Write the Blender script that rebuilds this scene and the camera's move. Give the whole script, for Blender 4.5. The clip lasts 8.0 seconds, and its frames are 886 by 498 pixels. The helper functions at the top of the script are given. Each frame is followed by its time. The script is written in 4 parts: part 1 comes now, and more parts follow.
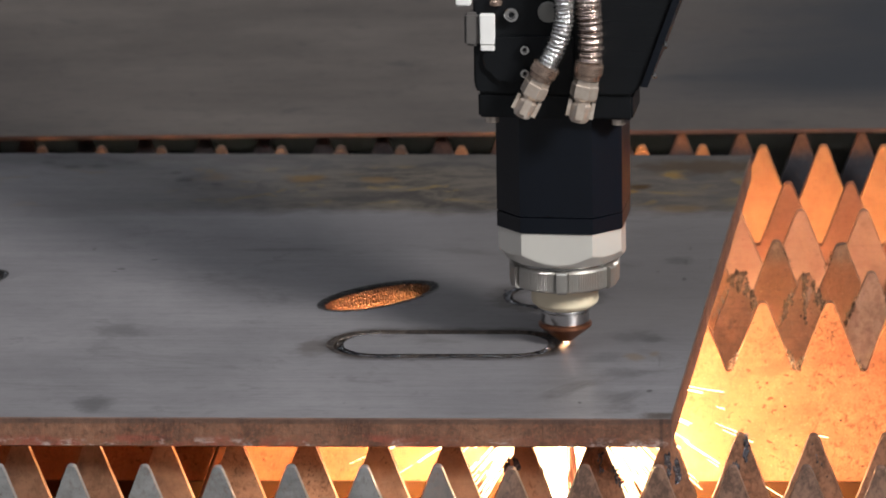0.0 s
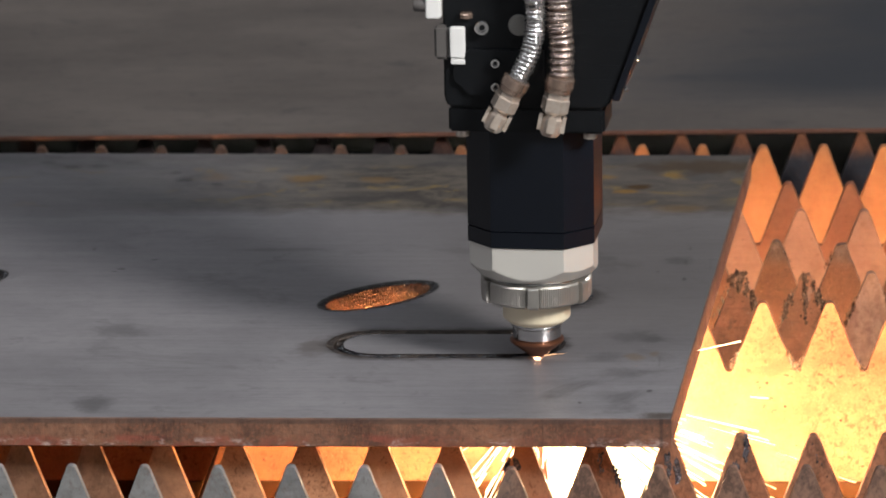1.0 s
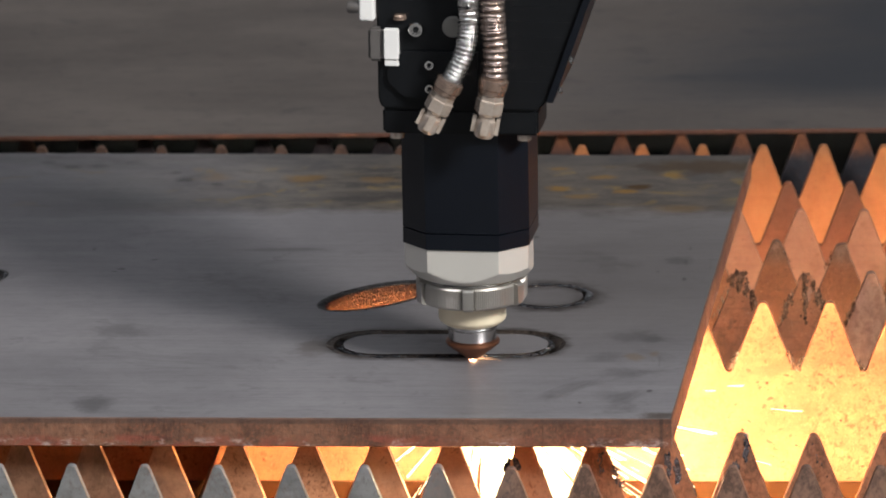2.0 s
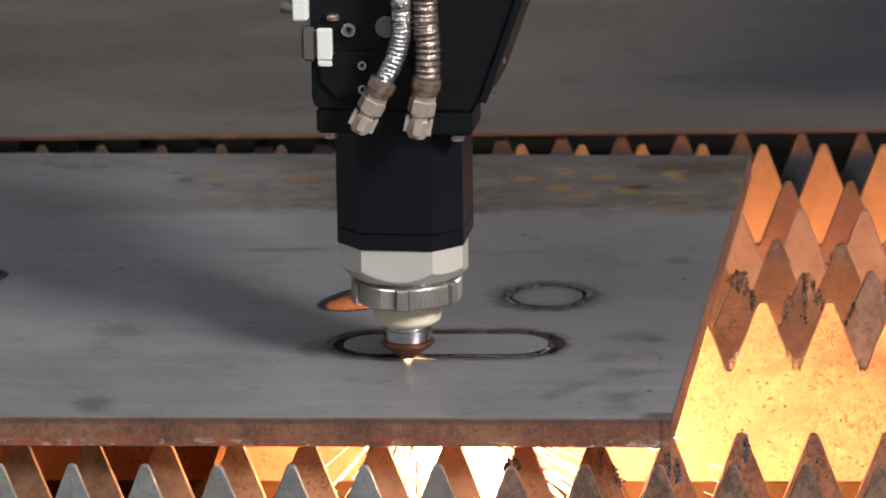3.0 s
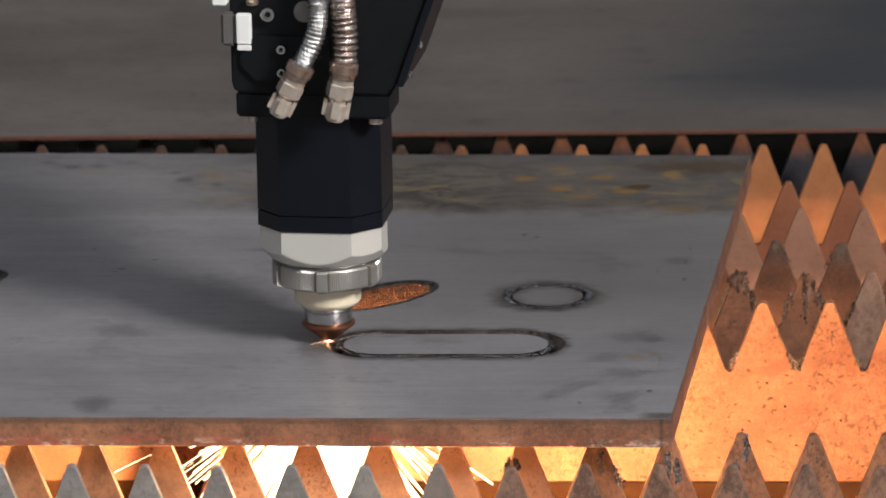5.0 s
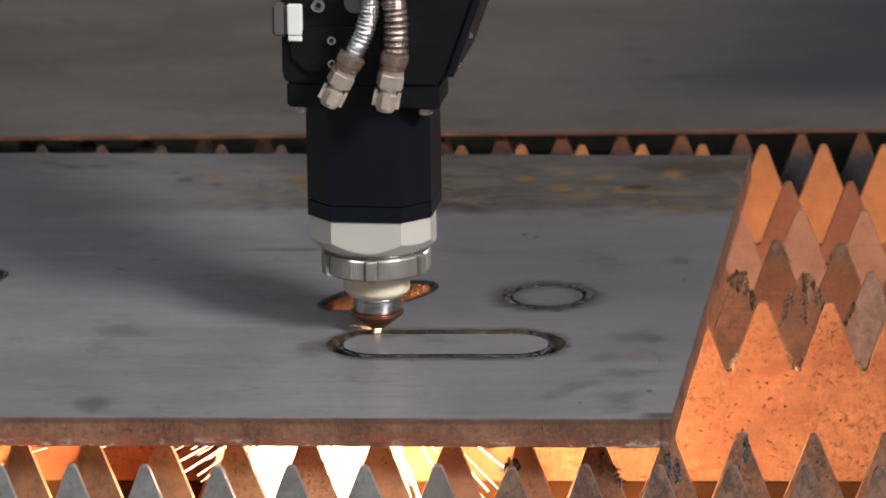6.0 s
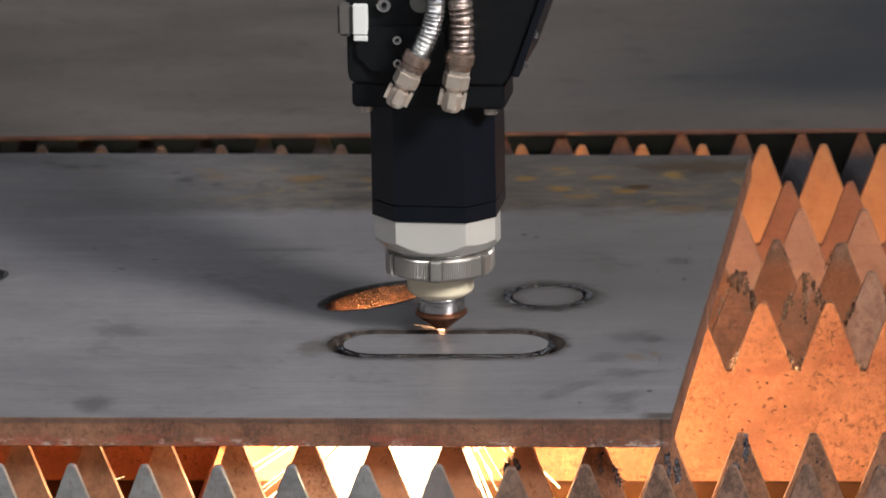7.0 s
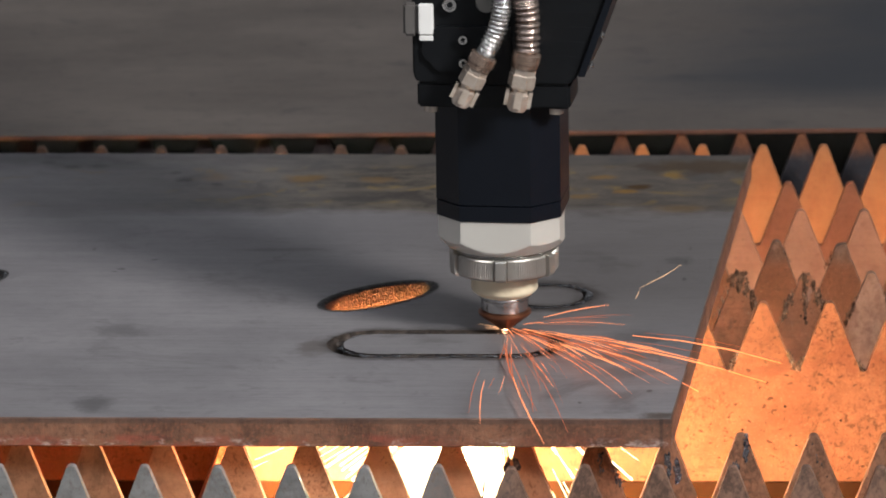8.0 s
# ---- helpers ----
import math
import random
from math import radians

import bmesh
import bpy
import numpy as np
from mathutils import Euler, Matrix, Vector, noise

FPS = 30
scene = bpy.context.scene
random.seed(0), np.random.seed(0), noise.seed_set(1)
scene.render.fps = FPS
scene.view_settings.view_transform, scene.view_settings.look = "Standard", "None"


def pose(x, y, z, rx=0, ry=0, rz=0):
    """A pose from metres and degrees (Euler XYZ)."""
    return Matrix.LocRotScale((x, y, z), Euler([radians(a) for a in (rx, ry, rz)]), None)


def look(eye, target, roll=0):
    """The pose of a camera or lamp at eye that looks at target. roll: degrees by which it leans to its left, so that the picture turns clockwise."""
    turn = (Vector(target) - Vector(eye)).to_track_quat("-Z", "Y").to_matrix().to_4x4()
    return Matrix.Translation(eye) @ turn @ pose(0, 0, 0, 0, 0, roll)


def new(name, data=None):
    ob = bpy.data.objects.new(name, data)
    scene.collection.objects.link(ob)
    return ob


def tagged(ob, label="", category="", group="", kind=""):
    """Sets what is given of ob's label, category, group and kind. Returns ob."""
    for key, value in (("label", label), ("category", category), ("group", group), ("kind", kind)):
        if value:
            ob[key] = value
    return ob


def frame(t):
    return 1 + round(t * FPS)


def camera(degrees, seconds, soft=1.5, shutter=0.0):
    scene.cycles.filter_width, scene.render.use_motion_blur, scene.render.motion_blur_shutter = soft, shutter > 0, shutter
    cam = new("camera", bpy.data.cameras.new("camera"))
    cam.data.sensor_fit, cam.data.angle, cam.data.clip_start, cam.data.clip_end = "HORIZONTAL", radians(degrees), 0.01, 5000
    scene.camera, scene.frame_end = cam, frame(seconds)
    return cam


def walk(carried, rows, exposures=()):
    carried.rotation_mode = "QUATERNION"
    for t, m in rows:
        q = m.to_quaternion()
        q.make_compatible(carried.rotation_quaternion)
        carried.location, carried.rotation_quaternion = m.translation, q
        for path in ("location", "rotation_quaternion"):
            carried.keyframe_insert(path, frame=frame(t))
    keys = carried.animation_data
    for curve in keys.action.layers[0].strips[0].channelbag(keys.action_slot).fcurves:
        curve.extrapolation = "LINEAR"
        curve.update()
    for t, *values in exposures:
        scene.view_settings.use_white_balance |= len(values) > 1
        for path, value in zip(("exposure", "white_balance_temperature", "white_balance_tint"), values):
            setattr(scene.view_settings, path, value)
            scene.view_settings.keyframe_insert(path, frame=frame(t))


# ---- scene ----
# The camera stands still on a tripod about three metres in front of the cutting bed.
cam = camera(9.177, 8.0, soft=1.8)
cam.data.dof.use_dof, cam.data.dof.focus_distance, cam.data.dof.aperture_fstop = True, 3.16, 20.0
EYE = Vector((0.18332, -3.08471, 0.92042))
AIM = EYE + 3.0 * Vector((-0.05746, 0.96144, -0.26893))
walk(cam, [(0.0, look(EYE, AIM, -0.9685)), (8.0, look(EYE, AIM, -0.9685))], exposures=[(0.0, 0.0), (8.0, 0.0)])

# ---- light ----
world = bpy.data.worlds.new("world")
scene.world = world
world.use_nodes = True
world_nodes = world.node_tree.nodes
sky = world_nodes.new("ShaderNodeTexSky")
sky.sky_type, sky.sun_disc = "NISHITA", False
sky.sun_elevation, sky.sun_rotation = radians(38), radians(126)
world.node_tree.links.new(sky.outputs[0], world_nodes["Background"].inputs[0])
world_nodes["Background"].inputs[1].default_value = 0.1

PLATE_T = 0.0170          # thickness of the steel plate; its top is z = 0
BED_Z = -0.131            # underside of the slats
FLOOR_Z = -0.90
PIT_Z = -0.80             # bottom of the pit under the slats
HALL = dict(x0=-6.0, x1=5.0, y0=-6.2, y1=6.0, z1=6.4)
WINDOW = dict(y0=-5.6, y1=-3.5, z0=3.8, z1=5.6)
WINDOW_WATTS = 1030.0
FILL_WATTS = 138.0


def area_lamp(name, where, target, sx, sy, watts, color):
    data = bpy.data.lights.new(name, "AREA")
    data.shape, data.size, data.size_y, data.energy, data.color = "RECTANGLE", sx, sy, watts, color
    ob = new(name, data)
    ob.matrix_world = look(where, target)
    return ob


wy, wz = (WINDOW["y0"] + WINDOW["y1"]) / 2, (WINDOW["z0"] + WINDOW["z1"]) / 2
area_lamp("window_daylight", (HALL["x1"] - 0.05, wy, wz), (HALL["x1"] - 1.05, wy + 0.90, wz - 0.95), 2.0, 1.7, WINDOW_WATTS, (1.0, 0.985, 0.965))
# unseen fill lamp, added to brighten head and plate from above
area_lamp("overhead_fill", (-0.5, -2.6, HALL["z1"] - 0.02), (-0.5, -2.6, 0.0), 4.0, 1.5, FILL_WATTS, (0.86, 0.93, 1.0))


# ---- materials ----
class Nodes:
    """Short hand for building a node material."""

    def __init__(self, name):
        self.mat = bpy.data.materials.new(name)
        self.mat.use_nodes = True
        self.tree = self.mat.node_tree
        self.bsdf = self.tree.nodes["Principled BSDF"]
        self.coord = self.tree.nodes.new("ShaderNodeTexCoord").outputs["Object"]

    def put(self, kind, **inputs):
        node = self.tree.nodes.new(kind)
        for key, value in inputs.items():
            self.link(value, node.inputs[key.replace("_", " ")])
        return node

    def link(self, value, socket):
        if isinstance(value, bpy.types.NodeSocket):
            self.tree.links.new(value, socket)
        elif isinstance(value, tuple) and socket.type == "RGBA" and len(value) == 3:
            socket.default_value = (*value, 1)
        else:
            socket.default_value = value

    def stretched(self, sx, sy, sz, ox=0, oy=0, oz=0):
        node = self.put("ShaderNodeMapping", Vector=self.coord, Scale=(sx, sy, sz), Location=(ox, oy, oz))
        return node.outputs[0]

    def noise(self, scale, detail=4, rough=0.6, vector=None, warp=0.0):
        return self.put("ShaderNodeTexNoise", Vector=vector or self.coord, Scale=scale, Detail=detail, Roughness=rough, Distortion=warp).outputs["Fac"]

    def ramp(self, fac, stops):
        node = self.put("ShaderNodeValToRGB", Fac=fac)
        el = node.color_ramp.elements
        while len(el) < len(stops):
            el.new(0.5)
        for e, (at, c) in zip(el, stops):
            e.position, e.color = at, (c, c, c, 1) if not isinstance(c, tuple) else (*c, 1)
        return node.outputs[0]

    def mix(self, fac, a, b, how="MIX"):
        node = self.tree.nodes.new("ShaderNodeMix")
        node.data_type, node.blend_type = "RGBA", how
        for value, socket in ((fac, node.inputs[0]), (a, node.inputs[6]), (b, node.inputs[7])):
            self.link(value, socket)
        return node.outputs[2]

    def math(self, how, a, b=0.0, clamp=False):
        node = self.tree.nodes.new("ShaderNodeMath")
        node.operation, node.use_clamp = how, clamp
        self.link(a, node.inputs[0])
        self.link(b, node.inputs[1])
        return node.outputs[0]

    def axes(self):
        node = self.put("ShaderNodeSeparateXYZ", Vector=self.coord)
        return node.outputs[0], node.outputs[1], node.outputs[2]

    def step(self, value, a, b):
        node = self.put("ShaderNodeMapRange", Value=value, From_Min=a, From_Max=b)
        node.interpolation_type = "SMOOTHSTEP"
        return node.outputs[0]

    def bump(self, height, strength, distance):
        node = self.put("ShaderNodeBump", Height=height, Strength=strength, Distance=distance)
        self.link(node.outputs[0], self.bsdf.inputs["Normal"])

    def done(self, color=None, rough=None, metal=None, **more):
        for key, value in (("Base Color", color), ("Roughness", rough), ("Metallic", metal)):
            if value is not None:
                self.link(value, self.bsdf.inputs[key])
        for key, value in more.items():
            self.link(value, self.bsdf.inputs[key.replace("_", " ")])
        return self.mat


SLOT_R, SLOT_L, SLOT_X, SLOT_Y = 0.0303, 0.0797, -0.0003, 0.0
DISC_X, DISC_Y, DISC_R = 0.0556, 0.1006, 0.0262


OIL, CHALK, SCORCH, PIT = (0.060, 0.057, 0.058), (0.185, 0.104, 0.028), (0.050, 0.030, 0.014), (0.018, 0.016, 0.016)
# marks on the plate: x, y, half length, half width, strength
CHALK_MARKS = [(0.0298, 0.3759, 0.0101, 0.0077, 0.65), (0.0532, 0.4002, 0.0087, 0.0051, 0.55), (0.0535, 0.3503, 0.0101, 0.0077, 0.75),
               (0.0807, 0.3785, 0.0109, 0.0064, 0.6), (0.0676, 0.3306, 0.0123, 0.0064, 0.5), (0.0962, 0.343, 0.0101, 0.0064, 0.75),
               (0.1261, 0.3839, 0.008, 0.0077, 0.6), (0.1313, 0.2999, 0.0217, 0.0115, 0.3), (-0.1709, 0.38, 0.0109, 0.0128, 0.35),
               (-0.1127, 0.3768, 0.0152, 0.0115, 0.55), (-0.0645, 0.3736, 0.0145, 0.0102, 0.35), (0.1104, -0.0262, 0.0065, 0.009, 0.4),
               (0.1214, -0.0205, 0.0036, 0.0064, 0.35)]
OIL_MARKS = [(0.0903, 0.4203, 0.0094, 0.0115, 0.75), (0.1111, 0.4027, 0.0109, 0.0128, 0.7), (0.1436, 0.3909, 0.0181, 0.0256, 0.75),
             (0.1576, 0.3274, 0.0109, 0.023, 0.5), (0.1316, 0.1784, 0.0101, 0.0115, 0.55), (0.0899, 0.1836, 0.0072, 0.0064, 0.4),
             (0.0771, 0.1798, 0.0065, 0.0051, 0.35), (-0.285, 0.4184, 0.0065, 0.0064, 0.6), (-0.2686, 0.4066, 0.0072, 0.0064, 0.75),
             (-0.2514, 0.4094, 0.008, 0.0064, 0.6), (-0.2303, 0.4181, 0.008, 0.0064, 0.5), (-0.1984, 0.3917, 0.0051, 0.0051, 0.6),
             (-0.1906, 0.373, 0.0069, 0.0064, 0.9), (-0.1686, 0.3629, 0.0051, 0.0051, 0.85)]
SMUDGES = [(0.1109, 0.014, 0.0199, 0.0154, 0.4), (0.1202, 0.0082, 0.0065, 0.009, 0.45), (0.0941, -0.0274, 0.0123, 0.0115, 0.4),
           (0.1059, -0.0577, 0.0174, 0.0128, 0.38), (-0.1934, -0.1196, 0.013, 0.0179, 0.55), (-0.1937, 0.0268, 0.0181, 0.0179, 0.4),
           (-0.1131, 0.2048, 0.0326, 0.0051, 0.5), (0.1015, -0.1016, 0.0145, 0.0128, 0.25)]
PITS = [(-0.2087, 0.1614, 0.0033, 0.0025, 0.77), (-0.2122, 0.155, 0.0021, 0.0016, 0.68), (-0.19, 0.1818, 0.0025, 0.0018, 0.68), (0.0358, 0.2385, 0.0021, 0.0041, 0.68),
        (0.0438, 0.2332, 0.0025, 0.003, 0.72), (0.0444, 0.2624, 0.0013, 0.0041, 0.34), (0.137, 0.1379, 0.0016, 0.0041, 0.72), (0.1376, 0.1745, 0.0013, 0.0072, 0.34),
        (0.14, 0.2067, 0.0013, 0.0062, 0.34), (0.1206, 0.1543, 0.0013, 0.0021, 0.68), (0.0859, 0.1645, 0.0013, 0.0021, 0.68), (0.1202, -0.0928, 0.0021, 0.0035, 0.72),
        (0.0815, -0.1156, 0.0016, 0.0026, 0.68), (0.125, -0.0352, 0.0011, 0.0154, 0.2), (-0.2307, 0.2065, 0.0013, 0.0021, 0.59),
        (0.1528, 0.1745, 0.0011, 0.0179, 0.14)]
SCORCHES = [(0.104, 0.354, 0.011, 0.008, 0.9), (0.150, 0.405, 0.060, 0.022, 0.6), (0.126, -0.141, 0.012, 0.010, 0.8), (-0.0775, -0.006, 0.011, 0.020, 0.5)]


def plate_top_material():
    n = Nodes("ground_plate_steel")
    x, y, z = n.axes()
    grain = n.noise(1.0, 3, 0.6, n.stretched(9, 420, 1))
    streaks = n.noise(1.0, 5, 0.65, n.stretched(3.2, 60, 1, 1.7))
    cloud = n.noise(6.0, 6, 0.62, n.stretched(0.8, 1.2, 1, 3.1), 0.5)
    fine = n.noise(900.0, 2)
    base = n.mix(n.step(cloud, 0.30, 0.70), (0.197, 0.187, 0.199), (0.302, 0.287, 0.300))
    base = n.mix(n.math("MULTIPLY", n.step(streaks, 0.40, 0.68), 0.26), base, (0.33, 0.322, 0.333))
    base = n.mix(n.math("MULTIPLY", n.step(grain, 0.40, 0.72), 0.20), base, (0.13, 0.128, 0.135))
    mottle = n.noise(150.0, 6, 0.78, n.stretched(0.6, 1.0, 1, 0.9), 0.3)
    base = n.mix(n.math("MULTIPLY", n.step(mottle, 0.46, 0.64), 0.22), base, (0.135, 0.128, 0.130))
    base = n.mix(n.math("MULTIPLY", n.step(n.noise(420.0, 4, 0.8), 0.55, 0.66), 0.16), base, (0.40, 0.39, 0.40))
    # oily smudges, longer along the rolling direction
    smudge = n.step(n.noise(13.0, 7, 0.70, n.stretched(0.8, 1.1, 1, 0.37, 0.21), 0.8), 0.54, 0.70)
    base = n.mix(n.math("MULTIPLY", smudge, 0.55), base, (0.075, 0.070, 0.072))
    scuff = n.step(n.noise(34.0, 5, 0.7, n.stretched(0.7, 1.2, 1, 2.37, 1.21), 1.2), 0.62, 0.70)
    base = n.mix(n.math("MULTIPLY", scuff, 0.25), base, (0.055, 0.050, 0.050))
    # brown, mottled strip along the rear edge with yellow chalk marks
    edge = n.math("ADD", y, n.math("MULTIPLY", n.math("SUBTRACT", n.noise(16.0, 4), 0.5), 0.06))
    strip = n.math("MULTIPLY", n.step(edge, 0.276, 0.308), n.step(x, -0.36, -0.02))
    base = n.mix(n.math("MULTIPLY", strip, 0.92), base, n.mix(n.step(n.noise(40.0, 8, 0.78, n.stretched(0.6, 1.2, 1, 4.4), 0.6), 0.40, 0.60), (0.016, 0.014, 0.012), (0.088, 0.074, 0.056)))
    # brownish darkening towards the right rear: the light's fall-off, painted into the colour
    falloff = n.math("MULTIPLY", n.step(n.math("ADD", x, n.math("MULTIPLY", cloud, 0.12)), -0.08, 0.14), n.step(n.math("ADD", y, n.math("MULTIPLY", smudge, 0.05)), -0.10, 0.10))
    base = n.mix(n.math("MULTIPLY", falloff, 0.55), base, (0.098, 0.086, 0.080))
    # darker margin along the rear edge
    rear = n.step(edge, 0.385, 0.43)
    base = n.mix(n.math("MULTIPLY", rear, 0.5), base, (0.06, 0.058, 0.06))
    spots = n.step(n.noise(38.0, 4, 0.6, n.stretched(0.75, 1.0, 1, 0.2, 0.61), 0.6), 0.57, 0.66)
    band = n.math("MULTIPLY", n.step(y, 0.30, 0.325), n.math("SUBTRACT", 1.0, n.step(y, 0.395, 0.415)))
    base = n.mix(n.math("MULTIPLY", n.math("MULTIPLY", spots, band), 0.35), base, (0.25, 0.165, 0.04))
    # single marks: smudges, chalk strokes, scorches, pits
    wobble = n.math("MULTIPLY", n.math("SUBTRACT", n.noise(75.0, 7, 0.78), 0.5), 2.4)
    marked = [(m, OIL) for m in OIL_MARKS + SMUDGES] + [(m, CHALK) for m in CHALK_MARKS] + [(m, SCORCH) for m in SCORCHES]
    for (mx, my, rx, ry, how), tint in marked + [(m, PIT) for m in PITS]:
        ex, ey = n.math("DIVIDE", n.math("SUBTRACT", x, mx), rx), n.math("DIVIDE", n.math("SUBTRACT", y, my), ry)
        d = n.math("ADD", n.math("SQRT", n.math("ADD", n.math("MULTIPLY", ex, ex), n.math("MULTIPLY", ey, ey))), wobble)
        base = n.mix(n.math("MULTIPLY", n.math("SUBTRACT", 1.0, n.step(d, 0.35, 1.15)), how), base, tint)
    # soot blown out beside the cuts
    sx = n.math("SUBTRACT", n.math("ABSOLUTE", n.math("SUBTRACT", x, SLOT_X)), SLOT_L / 2)
    sx = n.math("MAXIMUM", sx, 0.0)
    sy = n.math("SUBTRACT", y, SLOT_Y)
    slot = n.math("SQRT", n.math("ADD", n.math("MULTIPLY", sx, sx), n.math("MULTIPLY", sy, sy)))
    slot = n.math("ABSOLUTE", n.math("SUBTRACT", slot, SLOT_R))
    dx, dy = n.math("SUBTRACT", x, DISC_X), n.math("SUBTRACT", y, DISC_Y)
    disc = n.math("SQRT", n.math("ADD", n.math("MULTIPLY", dx, dx), n.math("MULTIPLY", dy, dy)))
    disc = n.math("ABSOLUTE", n.math("SUBTRACT", disc, DISC_R))
    near = n.math("MINIMUM", slot, n.math("ADD", n.math("MULTIPLY", disc, 0.55), -0.002))
    ragged = n.math("ADD", near, n.math("MULTIPLY", n.math("SUBTRACT", n.noise(120.0, 7, 0.75, n.stretched(0.55, 1.0, 1)), 0.5), 0.020))
    soot = n.math("SUBTRACT", 1.0, n.step(ragged, -0.003, 0.0060))
    base = n.mix(n.math("MULTIPLY", soot, 0.88), base, (0.030, 0.022, 0.018))
    specks = n.step(n.noise(190.0, 3, 0.6), 0.735, 0.765)
    base = n.mix(n.math("MULTIPLY", specks, 0.7), base, (0.03, 0.028, 0.03))
    rough = n.math("ADD", 0.26, n.math("MULTIPLY", n.math("ADD", grain, n.math("MULTIPLY", cloud, 0.6)), 0.10))
    n.bump(n.math("ADD", grain, n.math("MULTIPLY", fine, 0.3)), 0.16, 0.0006)
    dull = n.math("SUBTRACT", 1.0, n.math("MULTIPLY", n.math("MAXIMUM", strip, rear), 0.95))
    strip_rough = n.math("ADD", rough, n.math("MULTIPLY", strip, 0.32))
    return n.done(base, strip_rough, n.math("MULTIPLY", dull, 0.36), Specular_IOR_Level=n.math("MULTIPLY", dull, 0.22))


def flame_cut_material():
    n = Nodes("flame_cut_edge")
    x, y, z = n.axes()
    lines = n.noise(1.0, 3, 0.6, n.stretched(150, 150, 14))
    blot = n.noise(30.0, 7, 0.75)
    base = n.mix(n.step(blot, 0.32, 0.68), (0.080, 0.038, 0.025), (0.250, 0.125, 0.076))
    base = n.mix(n.math("MULTIPLY", n.step(lines, 0.45, 0.75), 0.18), base, (0.06, 0.030, 0.022))
    grit = n.noise(420.0, 4, 0.75)
    base = n.mix(n.math("MULTIPLY", n.step(grit, 0.50, 0.64), 0.45), base, (0.30, 0.115, 0.060))
    rim = n.step(n.math("ADD", z, n.math("MULTIPLY", n.math("SUBTRACT", blot, 0.5), 0.004)), -0.0042, -0.0024)
    base = n.mix(n.math("MULTIPLY", rim, 0.55), base, (0.055, 0.042, 0.038))
    low = n.math("SUBTRACT", 1.0, n.step(n.math("ADD", z, n.math("MULTIPLY", n.math("SUBTRACT", blot, 0.5), 0.010)), -0.0128, -0.0085))
    patchy = n.step(n.noise(75.0, 6, 0.72, n.stretched(0.6, 0.6, 1, 0.3), 0.5), 0.40, 0.60)
    base = n.mix(n.math("MULTIPLY", n.math("MULTIPLY", low, patchy), n.math("SUBTRACT", 0.8, n.math("MULTIPLY", n.step(x, -0.06, 0.05), 0.6))), base, (0.27, 0.070, 0.045))
    lime = n.math("MULTIPLY", n.step(n.noise(120.0, 6, 0.75, n.stretched(0.5, 0.5, 1.2)), 0.53, 0.64), n.math("SUBTRACT", 1.0, n.step(z, -0.0150, -0.0105)))
    base = n.mix(n.math("MULTIPLY", lime, 0.85), base, (0.45, 0.36, 0.33))
    crumbs = n.noise(190.0, 7, 0.8, n.stretched(0.7, 0.7, 1.0, 0.4), 0.4)
    base = n.mix(n.math("MULTIPLY", n.step(crumbs, 0.52, 0.62), 0.55), base, (0.055, 0.026, 0.018))
    # overlap of two cuts near the corner
    seam = n.math("MULTIPLY", n.step(x, 0.1262, 0.1276), n.math("SUBTRACT", 1.0, n.step(x, 0.1280, 0.1300)))
    base = n.mix(n.math("MULTIPLY", seam, 0.55), base, (0.025, 0.016, 0.013))
    n.bump(n.math("ADD", lines, n.math("ADD", blot, crumbs)), 0.5, 0.0012)
    return n.done(base, 0.62, 0.15)


